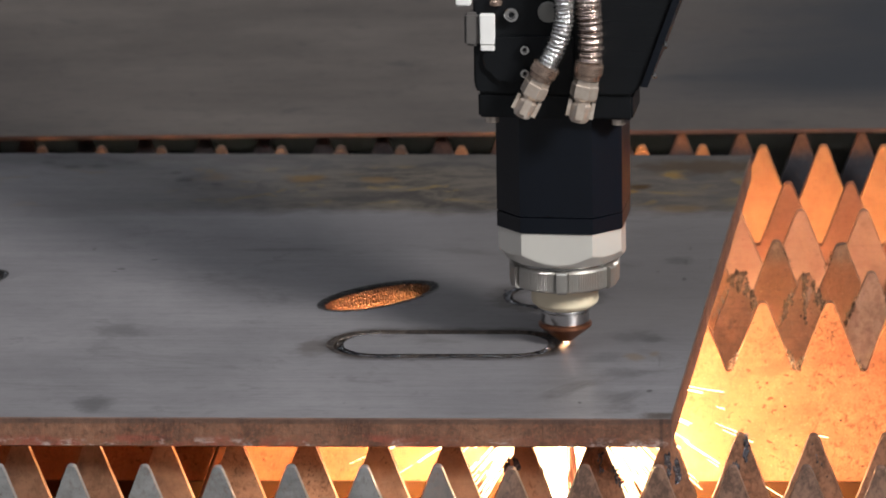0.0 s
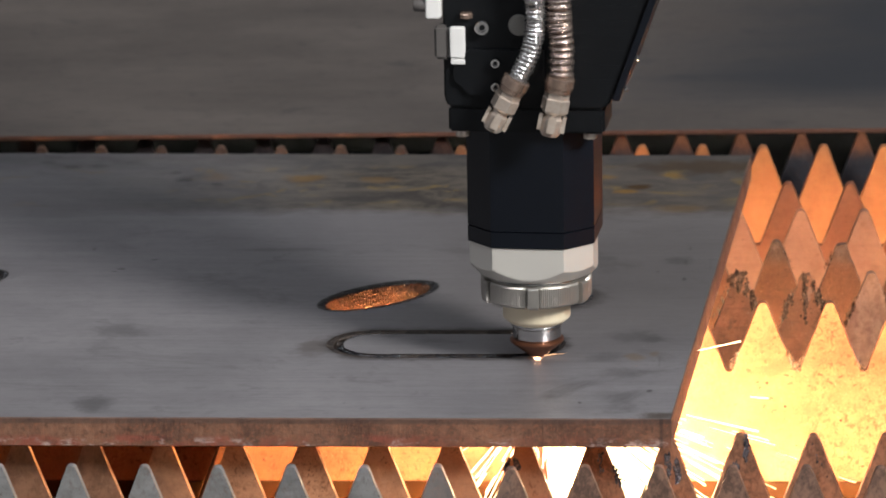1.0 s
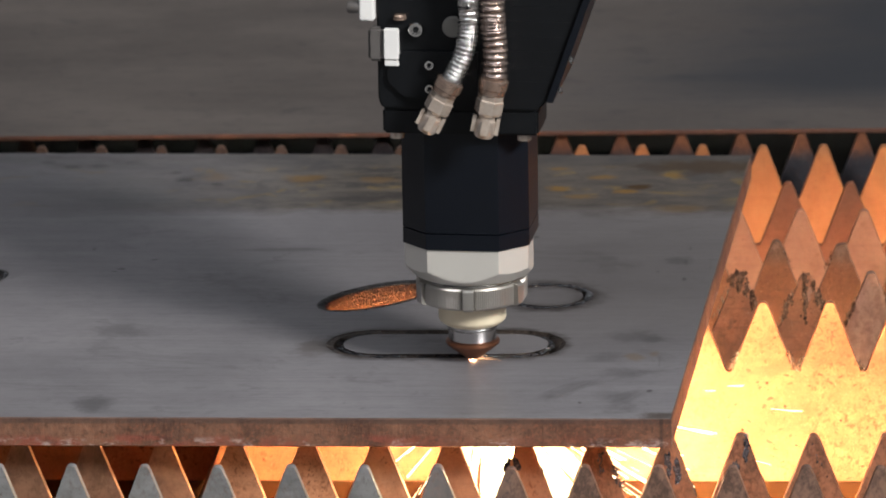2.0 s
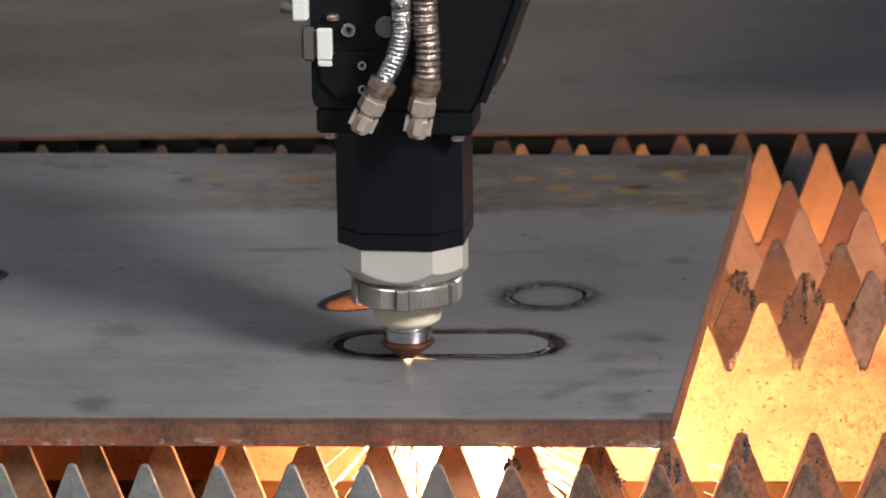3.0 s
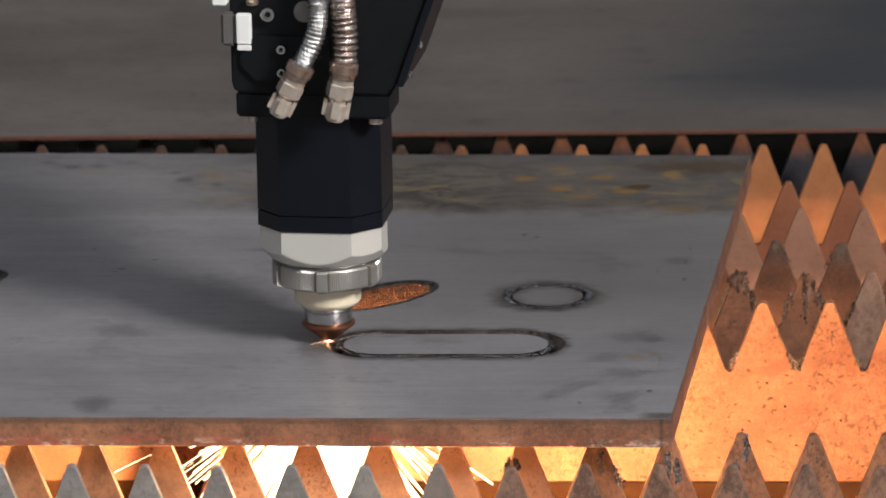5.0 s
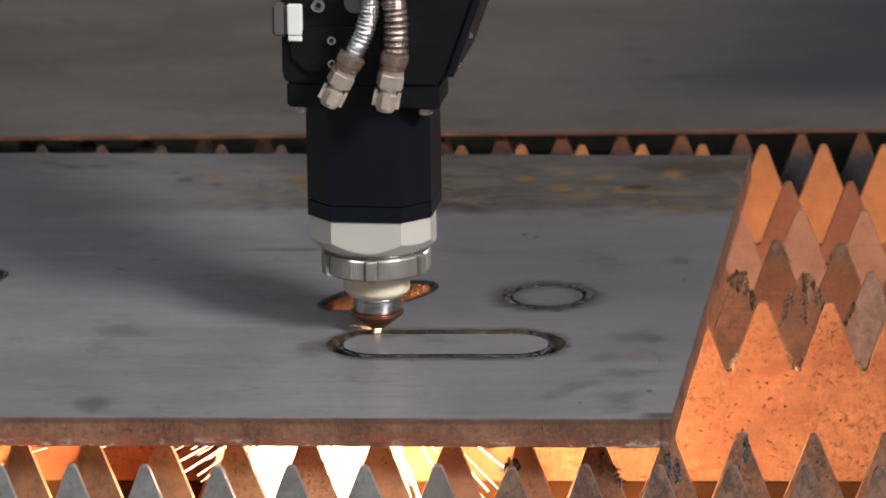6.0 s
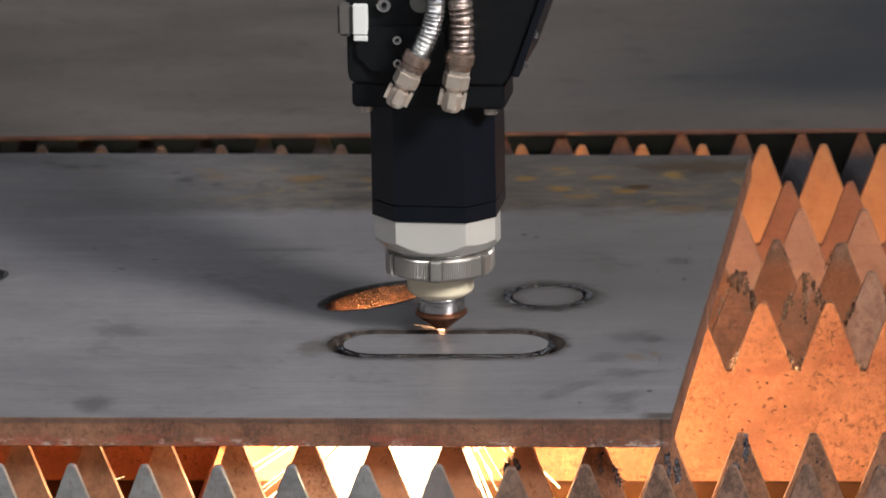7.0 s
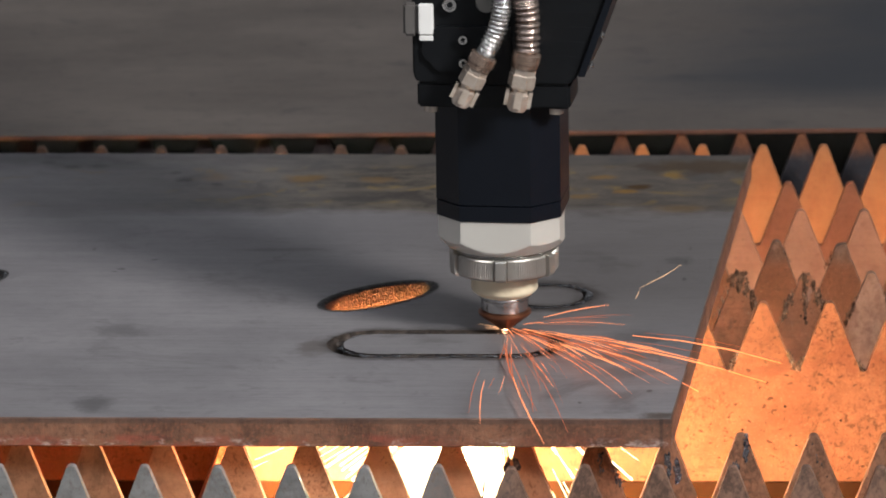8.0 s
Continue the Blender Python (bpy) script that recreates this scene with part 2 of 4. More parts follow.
def slat_material(name, tone_a, tone_b, worn, crust, coats=(), grit=1.0):
    """coats: tones over one stretch of a slat, both scale and painted light or shade (axis, begins at, full from, dark
    tone, light tone, strength).
    """
    n = Nodes(name)
    info = n.tree.nodes.new("ShaderNodeObjectInfo").outputs["Random"]
    blot = n.noise(26.0, 8, 0.74, None, 0.1)
    fine = n.noise(240.0, 4, 0.7)
    base = n.mix(n.step(blot, 0.22, 0.78), tone_a, tone_b)
    scale_x = n.noise(85.0, 6, 0.75, n.stretched(1, 1, 0.6, 0.7), 0.4)
    base = n.mix(n.math("MULTIPLY", n.step(scale_x, 0.52, 0.66), 0.30 * grit), base, tone_a)
    base = n.mix(n.math("MULTIPLY", n.step(n.noise(40.0, 6, 0.7, n.stretched(1, 1, 0.45, 1.7), 0.3), 0.60, 0.70), crust), base, (0.045, 0.036, 0.033))
    base = n.mix(n.math("MULTIPLY", n.step(n.noise(58.0, 5, 0.7, n.stretched(1, 1, 0.8, 3.3), 0.3), 0.62, 0.70), crust * 0.6), base, (0.30, 0.25, 0.22))
    base = n.mix(n.math("MULTIPLY", info, 0.35), base, worn)
    stain = n.step(n.noise(46.0, 5, 0.7, n.stretched(1, 1, 0.7, 0.4)), 0.60, 0.72)
    base = n.mix(n.math("MULTIPLY", stain, 0.45 * grit), base, (0.17, 0.06, 0.03))
    rust = n.noise(330.0, 6, 0.8, n.stretched(1, 1, 0.75, 0.9), 0.5)
    patch = n.math("MULTIPLY", n.step(rust, 0.50, 0.60), n.math("ADD", 0.15, n.step(n.noise(17.0, 5, 0.65, n.stretched(1, 1, 1, 2.2)), 0.42, 0.60)))
    base = n.mix(n.math("MULTIPLY", patch, 0.60 * grit), base, (0.11, 0.038, 0.015))
    pale = n.step(n.noise(640.0, 4, 0.75, n.stretched(1, 1, 0.9, 5.1)), 0.58, 0.66)
    base = n.mix(n.math("MULTIPLY", pale, 0.20 * grit), base, (0.55, 0.37, 0.25))
    drawn = n.noise(1.0, 4, 0.65, n.stretched(11, 1, 330, 0.5))
    base = n.mix(n.math("MULTIPLY", n.step(drawn, 0.50, 0.70), 0.25), base, tone_a)
    specks = n.math("MULTIPLY", n.step(n.noise(430.0, 5, 0.72), 0.595, 0.64), n.step(n.noise(19.0, 4, 0.6, n.stretched(1, 1, 1, 0.35)), 0.47, 0.58))
    base = n.mix(n.math("MULTIPLY", specks, 0.8 * grit), base, (0.06, 0.025, 0.012))
    if grit > 1.0:
        # burnt-on flecks and a smear of red rust
        gate = n.step(n.noise(13.0, 4, 0.6, n.stretched(1, 1, 1, 0.15)), 0.40, 0.56)
        fleck = n.math("MULTIPLY", n.step(n.noise(250.0, 3, 0.55, n.stretched(0.8, 1, 1.1, 0.6), 0.4), 0.625, 0.660), gate)
        base = n.mix(n.math("MULTIPLY", fleck, 0.9), base, (0.075, 0.026, 0.010))
        smear = n.math("MULTIPLY", n.step(n.noise(30.0, 6, 0.72, n.stretched(0.8, 1, 1.5, 1.3), 0.5), 0.50, 0.62), gate)
        base = n.mix(n.math("MULTIPLY", smear, 0.55), base, (0.190, 0.058, 0.030))
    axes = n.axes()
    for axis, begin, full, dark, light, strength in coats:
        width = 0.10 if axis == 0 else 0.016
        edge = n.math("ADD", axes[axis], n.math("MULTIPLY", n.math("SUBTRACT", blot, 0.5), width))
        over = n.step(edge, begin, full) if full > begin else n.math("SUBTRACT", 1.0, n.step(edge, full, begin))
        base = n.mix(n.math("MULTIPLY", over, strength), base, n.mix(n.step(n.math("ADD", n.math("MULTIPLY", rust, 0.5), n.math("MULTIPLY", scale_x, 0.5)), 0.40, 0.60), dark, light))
    n.bump(n.math("ADD", n.math("ADD", blot, n.math("MULTIPLY", rust, 0.6)), scale_x), 0.14 + crust * 0.5, 0.0012)
    return n.done(base, n.math("ADD", 0.40, n.math("MULTIPLY", fine, 0.3)), 0.25, Specular_IOR_Level=0.3)


def slag_material(name, dark, light, sheen):
    n = Nodes(name)
    rough = n.noise(260.0, 5, 0.7)
    tone = n.noise(330.0, 5, 0.8)
    base = n.mix(n.step(tone, 0.40, 0.66), dark, light)
    n.bump(rough, 1.0, 0.003)
    return n.done(base, n.math("ADD", sheen, n.math("MULTIPLY", rough, 0.35)), 0.6)


def cut_wall_material():
    n = Nodes("molten_cut_wall")
    cells = n.put("ShaderNodeTexVoronoi", Vector=n.stretched(1, 1, 0.7), Scale=1000.0).outputs["Distance"]
    tone = n.noise(320.0, 5, 0.7)
    base = n.mix(n.step(tone, 0.32, 0.68), (0.055, 0.021, 0.011), (0.165, 0.070, 0.036))
    n.bump(n.math("ADD", cells, tone), 1.0, 0.0018)
    return n.done(base, 0.34, 0.5)


def bevel_material(name, dark, light):
    n = Nodes(name)
    tone = n.noise(160.0, 5, 0.7)
    base = n.mix(n.step(tone, 0.28, 0.80), dark, light)
    n.bump(tone, 0.9, 0.002)
    return n.done(base, 0.32, 0.6)


def metal_material(name, dark, light, rough, metal, scale=60.0, bump=0.1, gloss=0.5):
    n = Nodes(name)
    tone = n.noise(scale, 5, 0.65)
    fine = n.noise(scale * 14, 3)
    n.bump(n.math("ADD", tone, fine), bump, 0.0006)
    return n.done(n.mix(tone, dark, light), n.math("ADD", rough - 0.06, n.math("MULTIPLY", fine, 0.12)), metal, Specular_IOR_Level=gloss)


def rear_material():
    n = Nodes("hot_rolled_sheet")
    x, y, z = n.axes()
    cloud = n.noise(5.0, 6, 0.62, n.stretched(0.6, 1.3, 1), 0.4)
    lines = n.noise(1.0, 4, 0.6, n.stretched(4, 90, 1))
    base = n.mix(n.step(cloud, 0.3, 0.7), (0.082, 0.071, 0.065), (0.145, 0.125, 0.113))
    base = n.mix(n.math("MULTIPLY", n.step(lines, 0.4, 0.7), 0.25), base, (0.085, 0.077, 0.073))
    blots = n.step(n.noise(30.0, 6, 0.62, n.stretched(0.8, 0.8, 1, 0.9), 0.3), 0.585, 0.69)
    base = n.mix(n.math("MULTIPLY", blots, 0.55), base, (0.045, 0.043, 0.045))
    fleck = n.noise(95.0, 7, 0.8, n.stretched(0.6, 1.0, 1, 2.9), 0.4)
    base = n.mix(n.math("MULTIPLY", n.step(fleck, 0.50, 0.62), 0.40), base, (0.058, 0.052, 0.050))
    base = n.mix(n.math("MULTIPLY", n.step(n.noise(210.0, 5, 0.8, n.stretched(0.7, 1, 1, 0.4)), 0.56, 0.66), 0.25), base, (0.190, 0.165, 0.150))
    # bluish shade over one end of the sheet, painted into its colour
    patch = n.math("ADD", n.math("MULTIPLY", n.math("SUBTRACT", cloud, 0.5), 0.5), n.math("SUBTRACT", x, n.math("MULTIPLY", y, 0.25)))
    end_shade = n.math("MULTIPLY", n.step(patch, -0.02, 0.20), n.step(n.math("ADD", y, n.math("MULTIPLY", n.math("SUBTRACT", lines, 0.5), 0.06)), 0.03, 0.13))
    base = n.mix(n.math("MULTIPLY", end_shade, 0.88), base, (0.030, 0.034, 0.042))
    n.bump(n.math("ADD", lines, cloud), 0.15, 0.0006)
    return n.done(base, 0.5, 0.25, Specular_IOR_Level=0.2)


def glow_material(name, color, strength):
    n = Nodes(name)
    return n.done((0.0, 0.0, 0.0), 1.0, 0.0, Emission_Color=color, Emission_Strength=strength)


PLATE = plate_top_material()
FLAME_CUT = flame_cut_material()
SLAT = slat_material("scorched_slat_steel", (0.135, 0.054, 0.027), (0.345, 0.160, 0.079), (0.285, 0.130, 0.071), 0.12)
# the darker left end paints in how the jet's glow falls off
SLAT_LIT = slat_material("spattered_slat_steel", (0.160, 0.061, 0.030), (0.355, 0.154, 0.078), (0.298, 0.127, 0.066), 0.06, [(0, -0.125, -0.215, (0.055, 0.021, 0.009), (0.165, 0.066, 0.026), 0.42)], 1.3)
SLAT_DARK = slat_material("burnt_slat_steel", (0.062, 0.031, 0.019), (0.330, 0.148, 0.082), (0.205, 0.094, 0.057), 0.75, [(0, 0.225, 0.245, (0.20, 0.115, 0.080), (0.36, 0.23, 0.17), 0.8)])
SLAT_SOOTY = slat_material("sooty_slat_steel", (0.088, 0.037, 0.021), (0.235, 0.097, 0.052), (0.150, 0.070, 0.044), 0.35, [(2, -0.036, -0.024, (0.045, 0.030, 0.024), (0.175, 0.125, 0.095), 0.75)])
SLAT_GREYED = slat_material("greyed_slat_steel", (0.230, 0.108, 0.068), (0.390, 0.200, 0.130), (0.320, 0.163, 0.107), 0.0, (), 0.35)
SLAT_RED = slat_material("reddened_slat_steel", (0.180, 0.060, 0.030), (0.340, 0.130, 0.068), (0.240, 0.090, 0.048), 0.0, (), 0.35)
# the grey left end is the pit's shadow, painted on
SLAT_ORANGE = slat_material("orange_slat_steel", (0.310, 0.118, 0.046), (0.450, 0.186, 0.078), (0.430, 0.168, 0.066), 0.0, [(0, 0.05, -0.06, (0.034, 0.026, 0.024), (0.100, 0.068, 0.056), 0.92)], 0.3)
# right end burnt; left end toned down where the jet's glow fades
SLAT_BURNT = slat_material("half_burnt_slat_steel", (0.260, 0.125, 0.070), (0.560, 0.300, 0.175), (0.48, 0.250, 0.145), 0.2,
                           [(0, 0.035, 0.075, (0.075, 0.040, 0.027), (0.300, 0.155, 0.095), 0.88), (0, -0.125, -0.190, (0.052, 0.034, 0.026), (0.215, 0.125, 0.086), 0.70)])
# blue-black body and left end paint shade, the orange tips paint glow
SLAT_SHADED = slat_material("shaded_far_slat_steel", (0.012, 0.014, 0.020), (0.048, 0.046, 0.052), (0.030, 0.032, 0.040), 0.2, [(2, -0.036, -0.022, (0.140, 0.052, 0.026), (0.250, 0.098, 0.046), 0.85), (0, 0.06, -0.07, (0.010, 0.010, 0.013), (0.034, 0.030, 0.032), 0.92)], 0.5)
SLAT_NEW = slat_material("clean_slat_steel", (0.105, 0.106, 0.106), (0.350, 0.348, 0.345), (0.230, 0.225, 0.218), 0.35, [(0, -0.03, 0.06, (0.100, 0.052, 0.035), (0.310, 0.170, 0.112), 0.9)], 0.6)
SLAG = slag_material("slag_crust", (0.060, 0.030, 0.018), (0.330, 0.200, 0.135), 0.04)
SLAG_BLUE = slag_material("blued_slag", (0.020, 0.021, 0.026), (0.290, 0.300, 0.340), 0.0)
DROSS = slag_material("pale_dross", (0.130, 0.085, 0.060), (0.620, 0.530, 0.460), 0.05)
BEAD = slag_material("glassy_spatter", (0.010, 0.011, 0.014), (0.300, 0.310, 0.340), -0.03)
CUT_WALL = cut_wall_material()
BEVEL = bevel_material("burnt_bevel", (0.009, 0.007, 0.006), (0.165, 0.128, 0.106))
SOOT_BEVEL = bevel_material("sooty_bevel", (0.007, 0.007, 0.007), (0.048, 0.042, 0.040))
REAR_STEEL = rear_material()
RUST_EDGE = metal_material("rusty_sheared_edge", (0.060, 0.024, 0.016), (0.160, 0.064, 0.038), 0.6, 0.1, 60.0, 0.3)
BLACK = metal_material("black_anodised", (0.0030, 0.0042, 0.0072), (0.0050, 0.0068, 0.0110), 0.34, 0.0, 40.0, 0.05, 0.3)
BLACK_CAST = metal_material("black_painted_cover", (0.0035, 0.004, 0.005), (0.0065, 0.0075, 0.009), 0.45, 0.0, 60.0, 0.15, 0.25)
ALUMINIUM = metal_material("satin_aluminium", (0.66, 0.635, 0.585), (0.75, 0.720, 0.660), 0.34, 0.42, 30.0, 0.04)
KNURL = metal_material("knurled_steel", (0.36, 0.34, 0.31), (0.48, 0.46, 0.42), 0.34, 0.75, 80.0, 0.1)
STEEL = metal_material("turned_steel", (0.52, 0.51, 0.50), (0.64, 0.63, 0.62), 0.22, 1.0, 40.0, 0.05)
CERAMIC = metal_material("cream_ceramic", (0.72, 0.61, 0.42), (0.82, 0.73, 0.55), 0.4, 0.0, 90.0, 0.1)
COPPER = metal_material("heat_tinted_copper", (0.20, 0.075, 0.04), (0.34, 0.15, 0.085), 0.34, 0.85, 90.0, 0.15)
HOSE_STEEL = metal_material("stainless_hose", (0.26, 0.25, 0.245), (0.80, 0.78, 0.77), 0.17, 0.9, 300.0, 0.30)
HOSE_DULL = metal_material("dulled_hose", (0.15, 0.105, 0.085), (0.56, 0.46, 0.41), 0.20, 0.85, 300.0, 0.30)
FERRULE = metal_material("worn_ferrule", (0.22, 0.115, 0.07), (0.56, 0.45, 0.38), 0.24, 0.8, 200.0, 0.2)
BRASS = metal_material("nickel_brass", (0.46, 0.32, 0.23), (0.92, 0.85, 0.76), 0.20, 0.65, 160.0, 0.08)
WHITE = metal_material("white_plastic", (0.74, 0.73, 0.71), (0.80, 0.79, 0.77), 0.45, 0.0, 60.0, 0.05)
GREY = metal_material("grey_plastic", (0.085, 0.078, 0.074), (0.12, 0.11, 0.105), 0.5, 0.0, 60.0, 0.05)
DULL = metal_material("dull_zinc", (0.20, 0.19, 0.175), (0.28, 0.265, 0.245), 0.5, 0.3, 80.0, 0.1)
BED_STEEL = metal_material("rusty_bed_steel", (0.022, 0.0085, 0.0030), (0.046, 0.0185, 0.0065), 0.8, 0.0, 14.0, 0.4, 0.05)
# near-black blue puts the darkness of the deep pit into the colour
UNLIT_STEEL = metal_material("unlit_pit_steel", (0.0026, 0.0042, 0.0085), (0.0055, 0.0088, 0.0160), 0.8, 0.0, 14.0, 0.4, 0.0)
HALL_PAINT = metal_material("grey_wall_paint", (0.20, 0.20, 0.215), (0.25, 0.25, 0.265), 0.8, 0.0, 1.5, 0.1)
CONCRETE = metal_material("concrete_floor", (0.16, 0.16, 0.155), (0.24, 0.235, 0.23), 0.75, 0.0, 3.0, 0.2)
JET = glow_material("white_hot_jet", (1.0, 0.585, 0.270), 450.0)
SPARK = glow_material("white_hot_spark", (1.0, 0.78, 0.45), 9.0)
EMBER = glow_material("orange_spark", (1.0, 0.30, 0.12), 1.7)
EMBER_PALE = glow_material("pale_spark", (1.0, 0.62, 0.34), 1.6)
EMBER_DIM = glow_material("fading_spark", (1.0, 0.24, 0.10), 0.65)
TIP = glow_material("bright_tip_spark", (1.0, 0.52, 0.26), 2.4)
SPOT = glow_material("melt_glow", (1.0, 0.56, 0.32), 60.0)


# ---- mesh helpers ----
def part(name, bm, material, parent=None, label=""):
    mesh = bpy.data.meshes.new(name)
    bm.to_mesh(mesh)
    bm.free()
    for m in material if isinstance(material, (list, tuple)) else (material,):
        mesh.materials.append(m)
    ob = new(name, mesh)
    ob.parent = parent
    return tagged(ob, label)


def smooth(bm, degrees=40):
    bm.normal_update()
    for f in bm.faces:
        f.smooth = True
    for e in bm.edges:
        e.smooth = len(e.link_faces) == 2 and e.calc_face_angle(0) < radians(degrees)
    return bm


def box(x0, x1, y0, y1, z0, z1, bevel=0.0, bm=None, m=None):
    bm = bm or bmesh.new()
    made = bmesh.ops.create_cube(bm, size=1.0)["verts"]
    for v in made:
        v.co = Vector(((x0 + x1) / 2 + v.co.x * (x1 - x0), (y0 + y1) / 2 + v.co.y * (y1 - y0), (z0 + z1) / 2 + v.co.z * (z1 - z0)))
    if bevel:
        edges = list({e for v in made for e in v.link_edges})
        made = bmesh.ops.bevel(bm, geom=edges, offset=bevel, segments=2, affect="EDGES")["verts"]
    if m is not None:
        bmesh.ops.transform(bm, matrix=m, verts=list({v for v in bm.verts}) if bevel else made)
    return bm


def lathe(profile, sides=64, shape=None, bm=None, m=None):
    """Rings of (radius, z) closed at both ends; shape(angle, radius, z) may alter the radius."""
    bm = bm or bmesh.new()
    rings = []
    for r, z in profile:
        ring = []
        for i in range(sides):
            a = 2 * math.pi * i / sides
            q = shape(a, r, z) if shape else r
            ring.append(bm.verts.new((q * math.cos(a), q * math.sin(a), z)))
        rings.append(ring)
    for lo, hi in zip(rings, rings[1:]):
        for i in range(sides):
            bm.faces.new((lo[i], lo[(i + 1) % sides], hi[(i + 1) % sides], hi[i]))
    bm.faces.new(list(reversed(rings[0])))
    bm.faces.new(rings[-1])
    if m is not None:
        bmesh.ops.transform(bm, matrix=m, verts=[v for ring in rings for v in ring])
    return bm


def prism(outline, y0, y1, bm=None):
    """An outline in x and z, pushed from y0 to y1."""
    bm = bm or bmesh.new()
    a = [bm.verts.new((x, y0, z)) for x, z in outline]
    b = [bm.verts.new((x, y1, z)) for x, z in outline]
    for i in range(len(a)):
        j = (i + 1) % len(a)
        bm.faces.new((a[i], a[j], b[j], b[i]))
    bm.faces.new(list(reversed(a)))
    bm.faces.new(b)
    bmesh.ops.recalc_face_normals(bm, faces=bm.faces[:])
    return bm


def lump(bm, centre, size, seed, squash=(1, 1, 1), detail=2):
    made = bmesh.ops.create_icosphere(bm, subdivisions=detail, radius=1.0)["verts"]
    for v in made:
        k = 0.75 + 0.65 * noise.noise(v.co * 1.7 + Vector((seed * 3.1, seed * 1.7, seed)))
        v.co = Vector(centre) + size * k * Vector((v.co.x * squash[0], v.co.y * squash[1], v.co.z * squash[2]))
    return bm


def tube(points, radius, sides=20, bm=None):
    """A round tube through points; radius(s) is its radius at the length s."""
    bm = bm or bmesh.new()
    rings, length = [], 0.0
    for i, p in enumerate(points):
        p = Vector(p)
        if i:
            length += (p - Vector(points[i - 1])).length
        along = (Vector(points[min(i + 1, len(points) - 1)]) - Vector(points[max(i - 1, 0)])).normalized()
        u = along.cross(Vector((0, 1, 0.03))).normalized()
        w = along.cross(u)
        r = radius(length)
        rings.append([bm.verts.new(p + r * (math.cos(a) * u + math.sin(a) * w)) for a in [2 * math.pi * k / sides for k in range(sides)]])
    for lo, hi in zip(rings, rings[1:]):
        for i in range(sides):
            bm.faces.new((lo[i], lo[(i + 1) % sides], hi[(i + 1) % sides], hi[i]))
    bm.faces.new(rings[0])
    bm.faces.new(rings[-1])
    bmesh.ops.recalc_face_normals(bm, faces=bm.faces[:])
    return bm


def streak(bm, a, b, r0, r1):
    a, b = Vector(a), Vector(b)
    d = (b - a).normalized()
    u = d.cross(Vector((0.3, 0.2, 0.9))).normalized()
    w = d.cross(u)
    ra = [bm.verts.new(a + r0 * (math.cos(t) * u + math.sin(t) * w)) for t in (0, 1.571, 3.142, 4.712)]
    rb = [bm.verts.new(b + r1 * (math.cos(t) * u + math.sin(t) * w)) for t in (0, 1.571, 3.142, 4.712)]
    for i in range(4):
        bm.faces.new((ra[i], ra[(i + 1) % 4], rb[(i + 1) % 4], rb[i]))
    bm.faces.new(list(reversed(ra)))
    bm.faces.new(rb)


# ---- hall ----
def hall():
    h, w, t = HALL, WINDOW, 0.25
    tagged(part("floor", box(h["x0"] - t, h["x1"] + t, h["y0"] - t, h["y1"] + t, FLOOR_Z - 0.2, FLOOR_Z), CONCRETE), "grey concrete floor of the workshop", "floor", kind="structure")
    tagged(part("ceiling", box(h["x0"] - t, h["x1"] + t, h["y0"] - t, h["y1"] + t, h["z1"], h["z1"] + 0.2), HALL_PAINT), "plain grey workshop ceiling", "ceiling", kind="structure")
    tagged(part("wall_north", box(h["x0"], h["x1"], h["y1"], h["y1"] + t, FLOOR_Z, h["z1"]), HALL_PAINT), "plain grey painted workshop wall", "wall", kind="structure")
    tagged(part("wall_west", box(h["x0"] - t, h["x0"], h["y0"] - t, h["y1"] + t, FLOOR_Z, h["z1"]), HALL_PAINT), "plain grey painted workshop wall", "wall", kind="structure")
    tagged(part("wall_south", box(h["x0"], h["x1"], h["y0"] - t, h["y0"], FLOOR_Z, h["z1"]), HALL_PAINT), "plain grey painted workshop wall", "wall", kind="structure")
    x0, x1, y0, y1 = h["x1"], h["x1"] + t, h["y0"] - t, h["y1"] + t
    bm = box(x0, x1, y0, y1, FLOOR_Z, w["z0"])
    box(x0, x1, y0, y1, w["z1"], h["z1"], bm=bm)
    box(x0, x1, y0, w["y0"], w["z0"], w["z1"], bm=bm)
    box(x0, x1, w["y1"], y1, w["z0"], w["z1"], bm=bm)
    tagged(part("wall_east", bm, HALL_PAINT), "plain grey workshop wall with a high window", "wall", kind="structure")


# ---- cutting bed ----
PITCH, TOOTH = 0.0408, 0.0435
SLATS = [(-0.178, -0.1995), (-0.119, 0.2129), (0.1478, 0.1846), (0.2155, 0.2109), (0.2863, 0.1932), (0.3596, 0.2091),
         (0.4304, 0.2014), (0.5267, 0.1848), (0.5600, 0.1702), (0.960, 0.190), (1.300, 0.172), (1.560, 0.205)]
SLAT_T = 0.006


